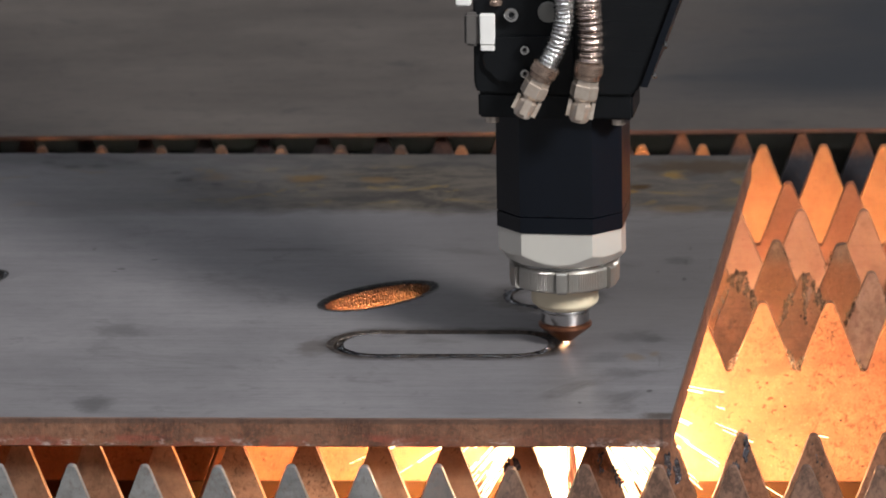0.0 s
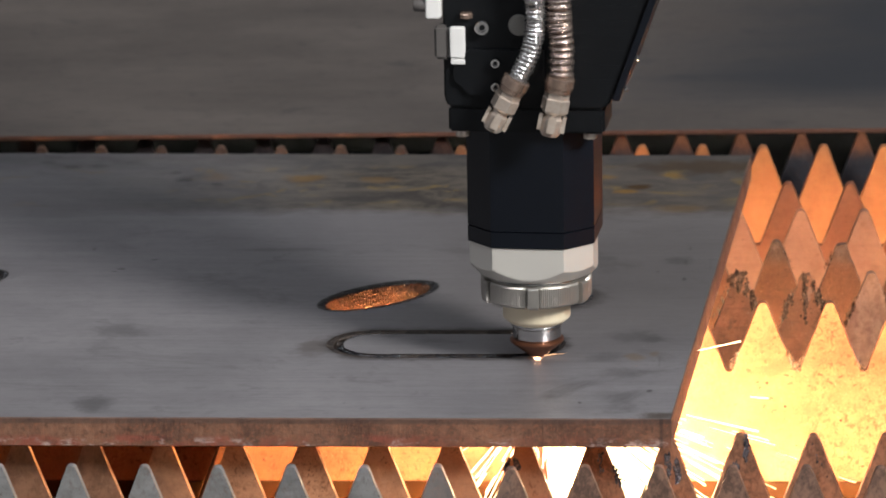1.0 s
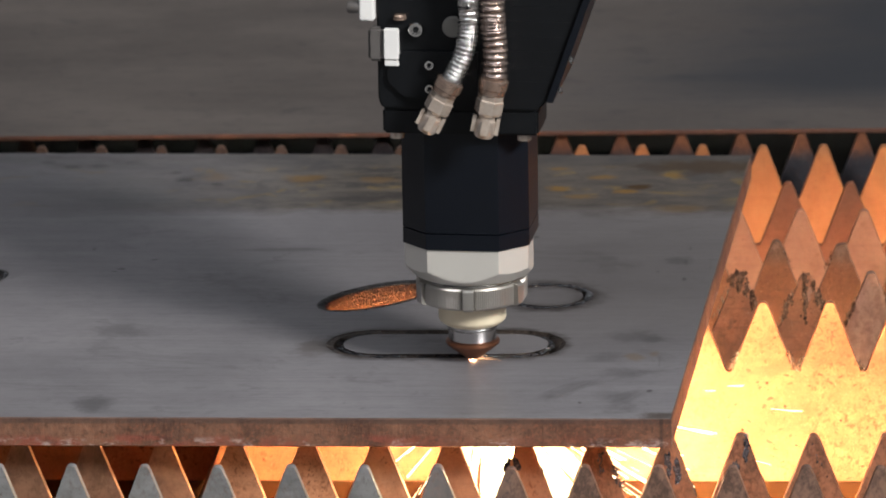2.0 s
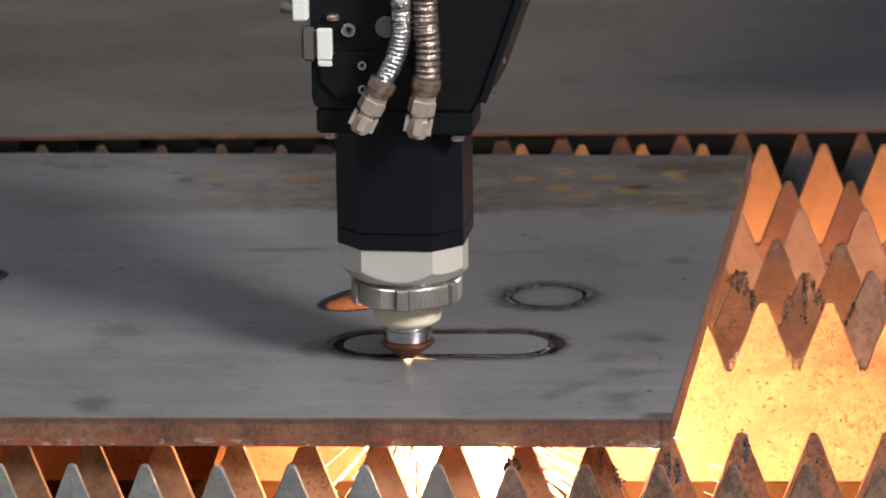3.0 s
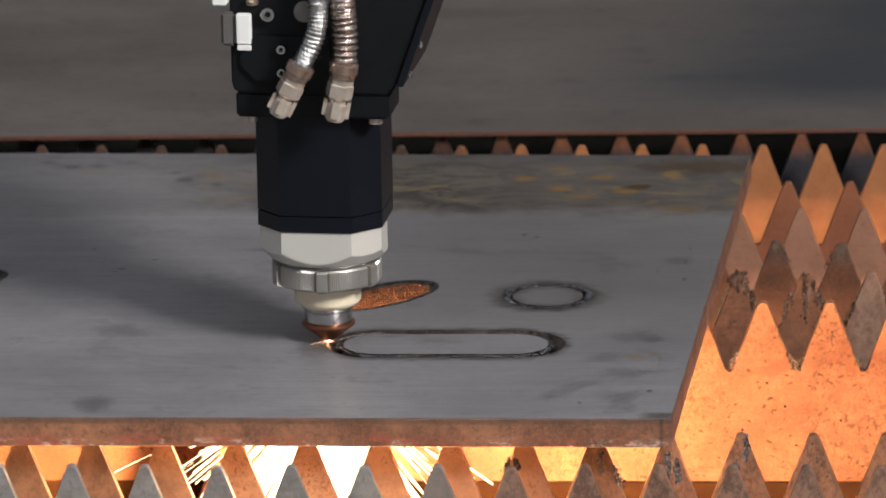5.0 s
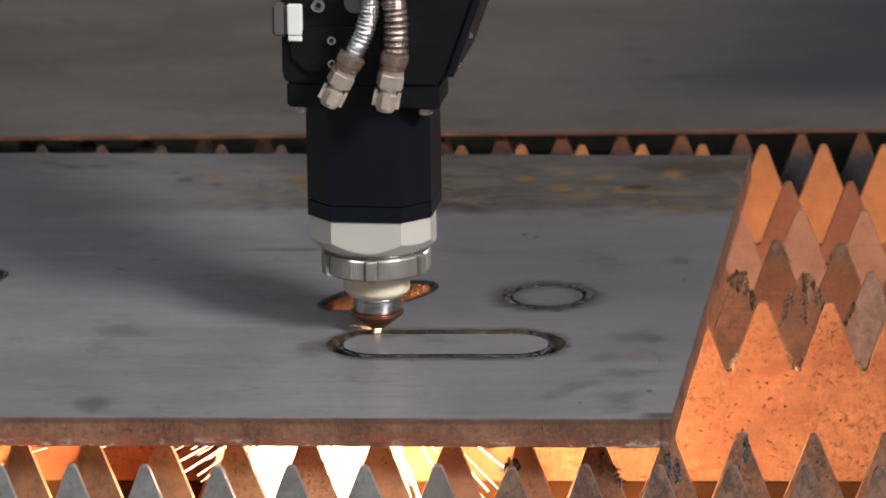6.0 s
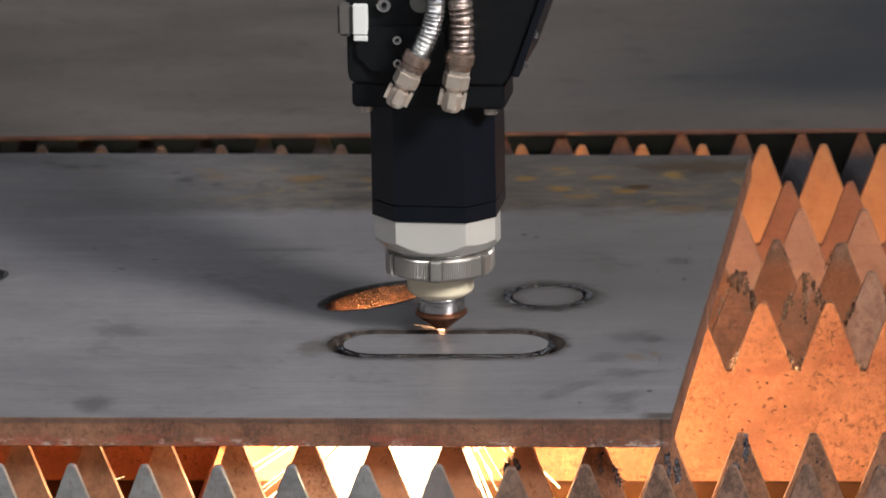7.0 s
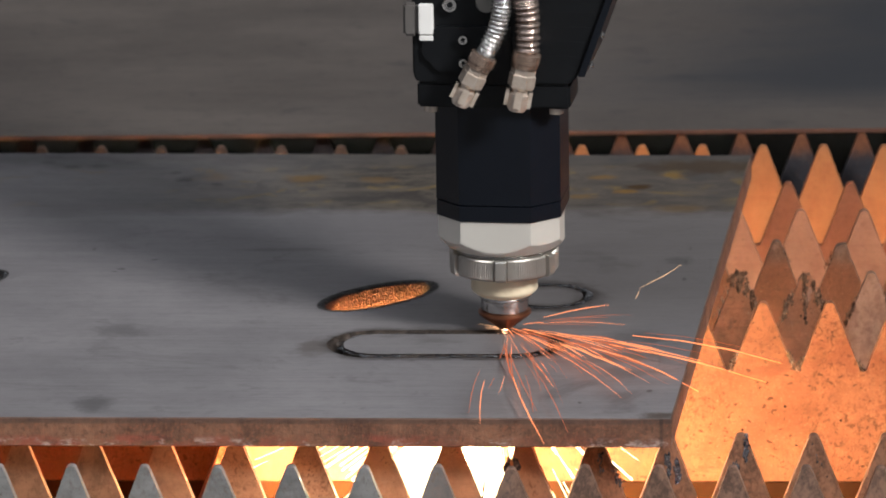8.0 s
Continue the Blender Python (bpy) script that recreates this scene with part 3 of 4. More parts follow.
def slat_outline(tip_x, rng, ragged):
    pts = [(-0.74, BED_Z)]
    k0, k1 = math.ceil((-0.71 - tip_x) / PITCH), math.floor((0.71 - tip_x) / PITCH)
    top = -PLATE_T
    for k in range(k0, k1 + 1):
        x = tip_x + k * PITCH
        dz = -abs(rng.gauss(0, 0.0004))
        deep = top - TOOTH + rng.uniform(-0.0008, 0.0008)
        if k in ragged:
            # burnt tooth: its flanks are eaten away unevenly
            for j in range(13):
                u = j / 12
                pts.append((x - PITCH / 2 + 0.0021 + (PITCH / 2 - 0.0050) * u + rng.gauss(0.0002, 0.00035), deep + 0.0007 + (top - deep - 0.0035) * u))
            for j in range(13):
                u = 1 - j / 12
                pts.append((x + PITCH / 2 - 0.0021 - (PITCH / 2 - 0.0050) * u - rng.gauss(0.0002, 0.00035), deep + 0.0007 + (top - deep - 0.0026) * u))
            pts.append((x + PITCH / 2, deep))
            continue
        pts += [(x - PITCH / 2 + 0.0021, deep + 0.0007), (x - 0.0034, top - 0.0030 + dz), (x - 0.0024, top - 0.0008 + dz), (x - 0.0011, top + dz),
                (x + 0.0011, top + dz), (x + 0.0024, top - 0.0008 + dz), (x + 0.0034, top - 0.0030 + dz), (x + PITCH / 2 - 0.0021, deep + 0.0007), (x + PITCH / 2, deep)]
    pts += [(0.74, top - TOOTH), (0.74, BED_Z)]
    return pts


def support_slat(y, tip_x, seed, label, material, ragged=()):
    rng = random.Random(seed)
    bm = prism(slat_outline(tip_x, rng, ragged), -SLAT_T / 2, SLAT_T / 2)
    ob = part("support_slat", bm, material)
    ob.location = (0, y, 0)
    return tagged(ob, label, "slat", "cutting bed slats")


def slag_on(slat, teeth, seed, material=SLAG, label="dark crust of hardened slag"):
    """Hardened slag on a tooth, one crust a patch: (tip x, flank -1 or 1 or 0 for the face, from depth, to depth, size)."""
    rng = random.Random(seed)
    for tip, flank, d0, d1, size in teeth:
        bm = bmesh.new()
        for j in range(3):
            d = d0 + (d1 - d0) * (0.2 + 0.3 * j)
            lump(bm, (tip + flank * (0.0008 + 0.43 * d) + rng.gauss(0, size * 0.2), -SLAT_T / 2 + 0.0002, -PLATE_T - d), size * rng.uniform(0.75, 1.2), rng.random() * 50, (0.8, 0.20, 2.0), 3)
        for i in range(max(7, int((d1 - d0) / size * 2))):
            d = rng.uniform(d0, d1)
            x = tip + flank * (0.0026 + 0.43 * d) + rng.gauss(0, size * (0.28 if flank else 0.42))
            y = rng.uniform(-SLAT_T / 2, SLAT_T / 2) if flank and rng.random() < 0.4 else -SLAT_T / 2 + rng.uniform(-0.0004, 0.0006)
            lump(bm, (x, y, -PLATE_T - d), size * rng.uniform(0.16, 0.48), rng.random() * 50, (1, 0.45, 1.5))
        tagged(part("slag", smooth(bm, 60), material, slat, label), kind="stuff")


def cutting_bed():
    bed = new("cutting_bed")
    tagged(bed, "steel bed and pit under the support slats, toned dark as if unlit", "machine bed")
    part("base", box(-0.86, 0.86, -0.42, 1.75, FLOOR_Z, PIT_Z, 0.004), UNLIT_STEEL, bed)
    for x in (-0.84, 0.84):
        part("side_wall", box(x - 0.02, x + 0.02, -0.42, 1.75, PIT_Z, -0.07, 0.002), UNLIT_STEEL, bed)
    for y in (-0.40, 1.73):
        part("end_wall", box(-0.82, 0.82, y - 0.02, y + 0.02, PIT_Z, -0.07, 0.002), UNLIT_STEEL, bed)
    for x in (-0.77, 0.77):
        part("bearer", box(x - 0.05, x + 0.05, -0.38, 1.71, PIT_Z, BED_Z, 0.002), UNLIT_STEEL, bed)
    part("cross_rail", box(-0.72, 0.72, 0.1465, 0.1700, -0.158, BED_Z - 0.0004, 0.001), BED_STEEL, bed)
    # a leftover strip that stands on edge in the pit
    bm = bmesh.new()
    box(-0.002, 0.002, -0.072, 0.0, 0.0008, 0.820, 0.0006, bm=bm)
    strip_ob = part("scrap_strip", bm, SLAT)
    strip_ob.matrix_world = pose(-0.414, 0.144, PIT_Z, 0, 21, 0)
    tagged(strip_ob, "narrow scorched steel offcut standing in the pit", "offcut")
    labels = ["clean grey toothed steel support slat"] + ["scorched brown toothed steel support slat"] * (len(SLATS) - 1)
    labels[2] = "brightly lit toothed steel slat with spatter marks"
    for i in (8, 9, 10, 11):
        labels[i] = "toothed steel support slat, toned dark as if unlit"
    labels[3] = "toothed steel slat with slag-crusted tips"
    made = [support_slat(y, x, 11 + i, labels[i], {0: SLAT_NEW, 1: SLAT_BURNT, 2: SLAT_LIT, 3: SLAT_DARK, 4: SLAT_SOOTY, 5: SLAT_GREYED, 6: SLAT_RED, 7: SLAT_ORANGE, 8: SLAT_SHADED, 9: UNLIT_STEEL, 10: UNLIT_STEEL, 11: UNLIT_STEEL}.get(i, SLAT), {1: (-4, -2), 3: (-1, 0), 4: (1,)}.get(i, ())) for i, (y, x) in enumerate(SLATS)]
    P = PITCH
    slag_on(made[3], [(0.1689, 1, 0.000, 0.024, 0.0030), (0.1689, 0, 0.000, 0.012, 0.0026), (0.1689, -1, 0.002, 0.008, 0.0024), (0.2109, 1, 0.004, 0.030, 0.0032), (0.2109, -1, 0.016, 0.030, 0.0026),
                      (0.2109, 0, 0.002, 0.020, 0.0034), (0.2109, 0, 0.016, 0.034, 0.0026), (0.2517, -1, 0.020, 0.036, 0.0018), (0.2517, 1, 0.016, 0.030, 0.0016)], 5)
    slag_on(made[3], [(0.1689, -1, 0.008, 0.030, 0.0009), (0.1689, 1, 0.004, 0.028, 0.0009), (0.1689, 0, 0.003, 0.010, 0.0010), (0.2109, -1, 0.010, 0.036, 0.0011), (0.2109, 0, 0.006, 0.022, 0.0012),
                      (0.2109, 1, 0.004, 0.032, 0.0008), (0.2517, -1, 0.014, 0.030, 0.0008), (0.2517, 1, 0.008, 0.022, 0.0008)], 15, DROSS, "pale beads of dross")
    slag_on(made[4], [(0.1932, 1, 0.006, 0.018, 0.0007), (0.1932 + P, -1, 0.008, 0.016, 0.0007), (0.1932 + P, 0, 0.004, 0.014, 0.0006)], 16, DROSS, "pale beads of dross")
    slag_on(made[2], [(0.1846, -1, 0.030, 0.0435, 0.0010), (0.1846, 1, 0.032, 0.0435, 0.0010), (0.1846 + P, 1, 0.036, 0.0435, 0.0009), (0.1846 + P, -1, 0.034, 0.043, 0.0010)], 17, DROSS, "pale beads of dross")
    tip = 0.2129
    slag_on(made[1], [(tip - 4 * P - 0.004, 0, 0.014, 0.030, 0.0034), (tip - 4 * P, -1, 0.016, 0.022, 0.0022), (tip - 3 * P + 0.003, 0, 0.010, 0.024, 0.0022), (tip - 2 * P, 0, 0.010, 0.032, 0.0026), (tip - 2 * P + 0.005, 0, 0.016, 0.026, 0.0034),
                      (tip - P + 0.003, 0, 0.001, 0.016, 0.0026), (tip - P - 0.003, 0, 0.016, 0.034, 0.0028), (tip - 0.0055, 1, 0.004, 0.026, 0.0014), (tip - 3 * P, 1, 0.018, 0.032, 0.0020)], 6, SLAG_BLUE, "blue-grey crust of hardened slag")
    slag_on(made[2], [(0.1846, -1, 0.036, 0.0435, 0.0018), (0.1846, 1, 0.030, 0.0435, 0.0018), (0.1846 + P, 1, 0.038, 0.0435, 0.0014), (0.1846 + P, -1, 0.036, 0.043, 0.0014)], 7)
    slag_on(made[4], [(0.1932, 1, 0.004, 0.014, 0.0010), (0.1932 + P, -1, 0.006, 0.018, 0.0010)], 8)
    for x, z in ((0.172, -0.098), (0.198, -0.083), (0.205, -0.108), (0.232, -0.092), (0.187, -0.068)):
        bm = lump(bmesh.new(), (x, -SLAT_T / 2, z), 0.0011, x * 90, (1, 0.4, 1))
        part("spatter_drop", smooth(bm, 70), SLAG, made[2], "dark drop of dried spatter")


# ---- the plate and what is cut out of it ----
def ellipse_loop(cx, cy, a, b, turn, z, count=72, rough=0.0, seed=0):
    c, s, out = math.cos(turn), math.sin(turn), []
    for i in range(count):
        t = 2 * math.pi * i / count
        k = 1 + rough * noise.noise(Vector((math.cos(t) * 9, math.sin(t) * 9, seed)))
        x, y = a * k * math.cos(t), b * k * math.sin(t)
        out.append((cx + c * x - s * y, cy + s * x + c * y, z))
    return out


def slot_loop(r, z, count=28, rough=0.0, seed=0, squash=1.0):
    out = []
    for side in (1, -1):
        for i in range(count + 1):
            a = -math.pi / 2 + math.pi * i / count
            out.append((SLOT_X + side * (SLOT_L / 2 + r * math.cos(a)), SLOT_Y + side * r * math.sin(a)))
        x0 = SLOT_X + side * SLOT_L / 2
        for k in range(1, 24):
            out.append((x0 - side * SLOT_L * k / 24, SLOT_Y + side * r))
    res = []
    for x, y in out:
        k = rough * noise.noise(Vector((x * 300, y * 300, seed)))
        res.append((x + k * (1 if x > SLOT_X else -1), SLOT_Y + squash * (y - SLOT_Y) + k * (1 if y > SLOT_Y else -1), z))
    return res


def strip(bm, lo, hi, index):
    n = len(lo)
    for i in range(n):
        f = bm.faces.new((lo[i], lo[(i + 1) % n], hi[(i + 1) % n], hi[i]))
        f.material_index = index
        f.smooth = index > 1


def ring_verts(bm, loop):
    return [bm.verts.new(p) for p in loop]


def fill(bm, loops, index, up):
    edges = []
    for loop in loops:
        for i in range(len(loop)):
            a, b = loop[i], loop[(i + 1) % len(loop)]
            edges.append(bm.edges.get((a, b)) or bm.edges.new((a, b)))
    made = bmesh.ops.triangle_fill(bm, edges=edges, use_beauty=True, use_dissolve=False)["geom"]
    for f in made:
        if isinstance(f, bmesh.types.BMFace):
            f.normal_update()
            if (f.normal.z > 0) != up:
                f.normal_flip()
            f.material_index = index


# corners of the plate, seen from above; its side edge is not quite square to the front
CORNERS = [(-0.62, -0.1415), (0.1335, -0.1463), (0.1772, 0.4342), (-0.62, 0.4500)]
TILT = radians(43)
OVALS = [(-0.0466, 0.1018), (-0.3124, 0.1275)]


def outline_loop(z, inset=0.0):
    out = []
    for i, (x, y) in enumerate(CORNERS):
        x2, y2 = CORNERS[(i + 1) % 4]
        for k in range(40):
            t = k / 40
            px, py = x + (x2 - x) * t, y + (y2 - y) * t
            w = 0.00022 * noise.noise(Vector((px * 60, py * 60, 3)))
            nx, ny = (y2 - y), -(x2 - x)
            q = math.hypot(nx, ny)
            out.append((px + nx / q * (w - inset), py + ny / q * (w - inset), z))
    return out


def steel_plate():
    bm = bmesh.new()
    top = ring_verts(bm, outline_loop(0.0, 0.0006))
    lip = ring_verts(bm, outline_loop(-0.0006))
    low = ring_verts(bm, outline_loop(-PLATE_T + 0.0006))
    base = ring_verts(bm, outline_loop(-PLATE_T, 0.0008))
    for a, b in ((top, lip), (lip, low), (low, base)):
        strip(bm, b, a, 1)
    tops, bases = [top], [base]
    for n, (cx, cy) in enumerate(OVALS):
        rim = ring_verts(bm, ellipse_loop(cx, cy, 0.0440, 0.0224, TILT, 0.0, rough=0.012, seed=n))
        mid = ring_verts(bm, ellipse_loop(cx, cy, 0.0386, 0.0166, TILT, -0.0009, rough=0.02, seed=n + 4))
        end = ring_verts(bm, ellipse_loop(cx, cy, 0.0378, 0.0160, TILT, -PLATE_T, rough=0.03, seed=n + 8))
        strip(bm, rim, mid, 4)
        strip(bm, mid, end, 2)
        tops.append(rim), bases.append(end)
    rim, mid, end = ring_verts(bm, slot_loop(SLOT_R, 0.0, rough=0.0004, squash=0.945)), ring_verts(bm, slot_loop(SLOT_R - 0.0078, -0.0060, rough=0.0006)), ring_verts(bm, slot_loop(SLOT_R - 0.0082, -PLATE_T, rough=0.0006))
    strip(bm, rim, mid, 3)
    strip(bm, mid, end, 3)
    tops.append(rim), bases.append(end)
    rim, end = ring_verts(bm, ellipse_loop(DISC_X, DISC_Y, DISC_R, DISC_R, 0, 0.0, rough=0.02)), ring_verts(bm, ellipse_loop(DISC_X, DISC_Y, DISC_R - 0.0012, DISC_R - 0.0012, 0, -PLATE_T, rough=0.02))
    strip(bm, rim, end, 3)
    tops.append(rim), bases.append(end)
    fill(bm, tops, 0, True)
    fill(bm, bases, 1, False)
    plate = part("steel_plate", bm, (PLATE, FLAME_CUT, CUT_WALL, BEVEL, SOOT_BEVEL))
    return tagged(plate, "thick grey steel plate with flame-cut edges, lying on toothed slats", "steel plate")


def blank(name, loops, label):
    bm = bmesh.new()
    rings = [ring_verts(bm, loop) for loop in loops]
    for hi, lo in zip(rings, rings[1:]):
        strip(bm, lo, hi, 1)
    fill(bm, [rings[0]], 0, True)
    fill(bm, [rings[-1]], 1, False)
    return tagged(part(name, bm, (PLATE, BEVEL)), label, "cut blank")


def slag_beads(name, loop, count, size, seed, label, parent):
    """Beads of spatter along a cut, one joined crust."""
    rng = random.Random(seed)
    bm = bmesh.new()
    for k in range(count):
        i = rng.random() * len(loop)
        p, q = Vector(loop[int(i)]), Vector(loop[(int(i) + 1) % len(loop)])
        c = p.lerp(q, i % 1)
        s = size * rng.choice((0.5, 0.6, 0.8, 1.0, 1.5))
        lump(bm, (c.x + rng.gauss(0, 0.0011), c.y + rng.gauss(0, 0.0011), c.z + rng.uniform(-0.2, 0.25) * s), s, rng.random() * 90, (1.3, 1.3, 0.6), 1)
    return tagged(part(name, smooth(bm, 70), BEAD, parent, label), kind="stuff")


def plate_and_blanks():
    plate = steel_plate()
    inner = SLOT_R - 0.0102
    blank("slot_blank", [slot_loop(inner, 0.0, rough=0.0004), slot_loop(inner - 0.0004, -0.0008, rough=0.0006), slot_loop(inner + 0.0016, -PLATE_T, rough=0.0006)], "long rounded steel blank still in its cut")
    disc_r = DISC_R - 0.0050
    blank("round_blank", [ellipse_loop(DISC_X, DISC_Y, disc_r, disc_r, 0, 0.0, rough=0.02), ellipse_loop(DISC_X, DISC_Y, disc_r - 0.0003, disc_r - 0.0003, 0, -0.0008, rough=0.03),
                          ellipse_loop(DISC_X, DISC_Y, DISC_R - 0.0012, DISC_R - 0.0012, 0, -PLATE_T, rough=0.02)], "round steel blank still in its cut")
    slag_beads("spatter", ellipse_loop(DISC_X, DISC_Y, DISC_R - 0.0012, DISC_R - 0.0012, 0, 0.0), 520, 0.0008, 21, "glassy grey spatter beads round the circular cut", plate)
    slag_beads("spatter", slot_loop(SLOT_R - 0.0086, -0.001), 620, 0.0007, 22, "glassy dark spatter along the slot", plate)
    for n, (cx, cy) in enumerate(OVALS):
        slag_beads("spatter", ellipse_loop(cx, cy, 0.0425, 0.0208, TILT, -0.0004), 160, 0.0007, 23 + n, "dark spatter on the bevel of the oval hole", plate)


def rim_pieces():
    """Slivers of the old rim at the slot's ends, which the beam cuts loose one after the other: (object, length of path at which it drops)."""
    out = []
    q = math.pi * SLOT_R / 2
    for side, a0, a1, s0 in ((1, 0.0, -90.0, 0.0), (-1, -90.0, 90.0, q + SLOT_L)):
        count = 9 if side > 0 else 18
        for k in range(count):
            bm, rings = bmesh.new(), []
            for j in range(4):
                a = radians(a0 + (a1 - a0) * (k + j / 3) / count)
                c, d = side * math.cos(a), math.sin(a)
                wave = 0.0011 * noise.noise(Vector((c * 7, d * 7, side * 3.3)))
                inner = SLOT_R - 0.0040 + wave
                prof = ((SLOT_R - 0.0001, -0.0004), (inner, -0.0003), (inner - 0.0006, -0.0014), (inner, -0.0030), (SLOT_R - 0.0001, -0.0007))
                rings.append([bm.verts.new((SLOT_X + side * SLOT_L / 2 + r * c, SLOT_Y + 0.945 * r * d, z)) for r, z in prof])
            for lo, hi in zip(rings, rings[1:]):
                for i in range(5):
                    bm.faces.new((lo[i], lo[(i + 1) % 5], hi[(i + 1) % 5], hi[i]))
            bm.faces.new(rings[0])
            bm.faces.new(rings[-1])
            bmesh.ops.recalc_face_normals(bm, faces=bm.faces[:])
            ob = tagged(part("rim_sliver", bm, BEVEL), "sooty sliver of plate rim cut loose by the beam", "offcut", "slivers of the slot rim")
            out.append((ob, s0 + abs(math.radians(a1 - a0)) * SLOT_R * (k + 0.5) / count))
    return out


def rear_sheet():
    bm = bmesh.new()
    box(-0.95, 0.95, 0.0, 1.05, 0.0, 0.0032, 0.0006, bm=bm)
    bm.normal_update()
    for f in bm.faces:
        f.material_index = 1 if abs(f.normal.z) < 0.5 else 0
    ob = part("rear_sheet", bm, (REAR_STEEL, RUST_EDGE))
    ob.matrix_world = pose(0.0, 0.5510, -PLATE_T, 0, 0, 1.70)
    return tagged(ob, "dull grey hot-rolled steel sheet lying on the slats", "steel sheet")


# ---- cutting head ----
HALF, FLAT = 0.0357, 0.0205


def chamfered(a, r, z, rear=FLAT):
    """Square section with cut corners, no wider than a circle of radius r."""
    c, s = abs(math.cos(a)), abs(math.sin(a))
    side = HALF / max(c, s)
    corner = (HALF + (rear if math.sin(a) > 0 else FLAT)) / (c + s)
    return min(side, corner, r)


def screw(parent, x, y, z, r, name="screw"):
    """A socket screw whose head faces the front."""
    bm = lathe([(r, 0), (r, 0.0022), (r * 0.86, 0.0030), (r * 0.55, 0.0030), (r * 0.5, 0.0012)], 24, m=pose(x, y, z, 90))
    head_ob = part(name, smooth(bm), STEEL, parent, "bright socket screw")
    if parent.parent is None:
        return head_ob
    bm = lathe([(r * 0.40, 0.0010), (r * 0.40, 0.0018)], 6, m=pose(x, y, z, 90))
    part("socket", bm, BLACK_CAST, parent, "dark hexagon socket")
    return head_ob


def hose(parent, points, r, lead, material, label):
    fine = []
    for i in range(len(points) - 1):
        p0, p1, p2, p3 = (Vector(points[max(0, min(len(points) - 1, i + k))]) for k in (-1, 0, 1, 2))
        for k in range(40):
            t = k / 40
            fine.append(0.5 * ((2 * p1) + (p2 - p0) * t + (2 * p0 - 5 * p1 + 4 * p2 - p3) * t * t + (3 * p1 - p0 - 3 * p2 + p3) * t ** 3))
    fine.append(Vector(points[-1]))
    step, out, need = 0.0006, [fine[0]], 0.0006
    for a, b in zip(fine, fine[1:]):
        d = (b - a).length
        while d > 1e-9 and need <= d:
            out.append(a.lerp(b, need / d))
            need += step
        need -= d
    bm = tube(out, lambda s: r * (1 + 0.125 * (1 + 0.3 * math.sin(s * 700)) * math.sin(2 * math.pi * s / lead + 0.7 * math.sin(s * 190)) + 0.02 * math.sin(2 * math.pi * s / lead * 2)), 22)
    return part("hose", smooth(bm, 80), material, parent, label)


def along(origin, direction):
    q = Vector(direction).normalized().to_track_quat("Z", "Y")
    return Matrix.Translation(origin) @ q.to_matrix().to_4x4()


def fitting(parent, end, direction, scale):
    """Screw fitting at a hose's end: collar, nut and swivel tail, running from end along direction."""
    k = scale
    m = along(end, direction)
    tail = lathe([(0.0066 * k, -0.003 * k), (0.0080 * k, -0.002 * k), (0.0080 * k, 0.0030 * k), (0.0073 * k, 0.0036 * k), (0.0071 * k, 0.0062 * k), (0.0055 * k, 0.0068 * k)], 32, m=m)
    collar = part("collar", smooth(tail), FERRULE, parent, "tarnished crimped hose collar")
    hexagon = lambda a, r, z: r / max(math.cos((a + k0) % (math.pi / 3) - math.pi / 6), 0.1) * 0.95
    k0 = 0.35
    bm = lathe([(0.0058 * k, 0.0062 * k), (0.0062 * k, 0.0066 * k), (0.0062 * k, 0.0095 * k), (0.0066 * k, 0.0097 * k), (0.0069 * k, 0.0102 * k), (0.0069 * k, 0.0166 * k), (0.0060 * k, 0.0178 * k)], 36, hexagon, m=m)
    part("nut", smooth(bm, 25), BRASS, collar, "hexagonal plated nut")
    bm = lathe([(0.0046 * k, 0.0175 * k), (0.0046 * k, 0.0200 * k), (0.0056 * k, 0.0210 * k), (0.0058 * k, 0.0285 * k), (0.0046 * k, 0.0305 * k), (0.0030 * k, 0.0312 * k)], 28, m=m)
    for side in (-1, 1):
        box(side * 0.0064 * k - 0.0010 * k, side * 0.0064 * k + 0.0010 * k, -0.002 * k, 0.002 * k, 0.0190 * k, 0.0280 * k, bm=bm)
        box(-0.002 * k, 0.002 * k, side * 0.0064 * k - 0.0010 * k, side * 0.0064 * k + 0.0010 * k, 0.0190 * k, 0.0280 * k, bm=bm)
    made = [v for v in bm.verts][-32:]
    bmesh.ops.transform(bm, matrix=m, verts=made)
    part("swivel", smooth(bm, 35), BRASS, collar, "plated swivel tail")


TIP_SPARKS = []


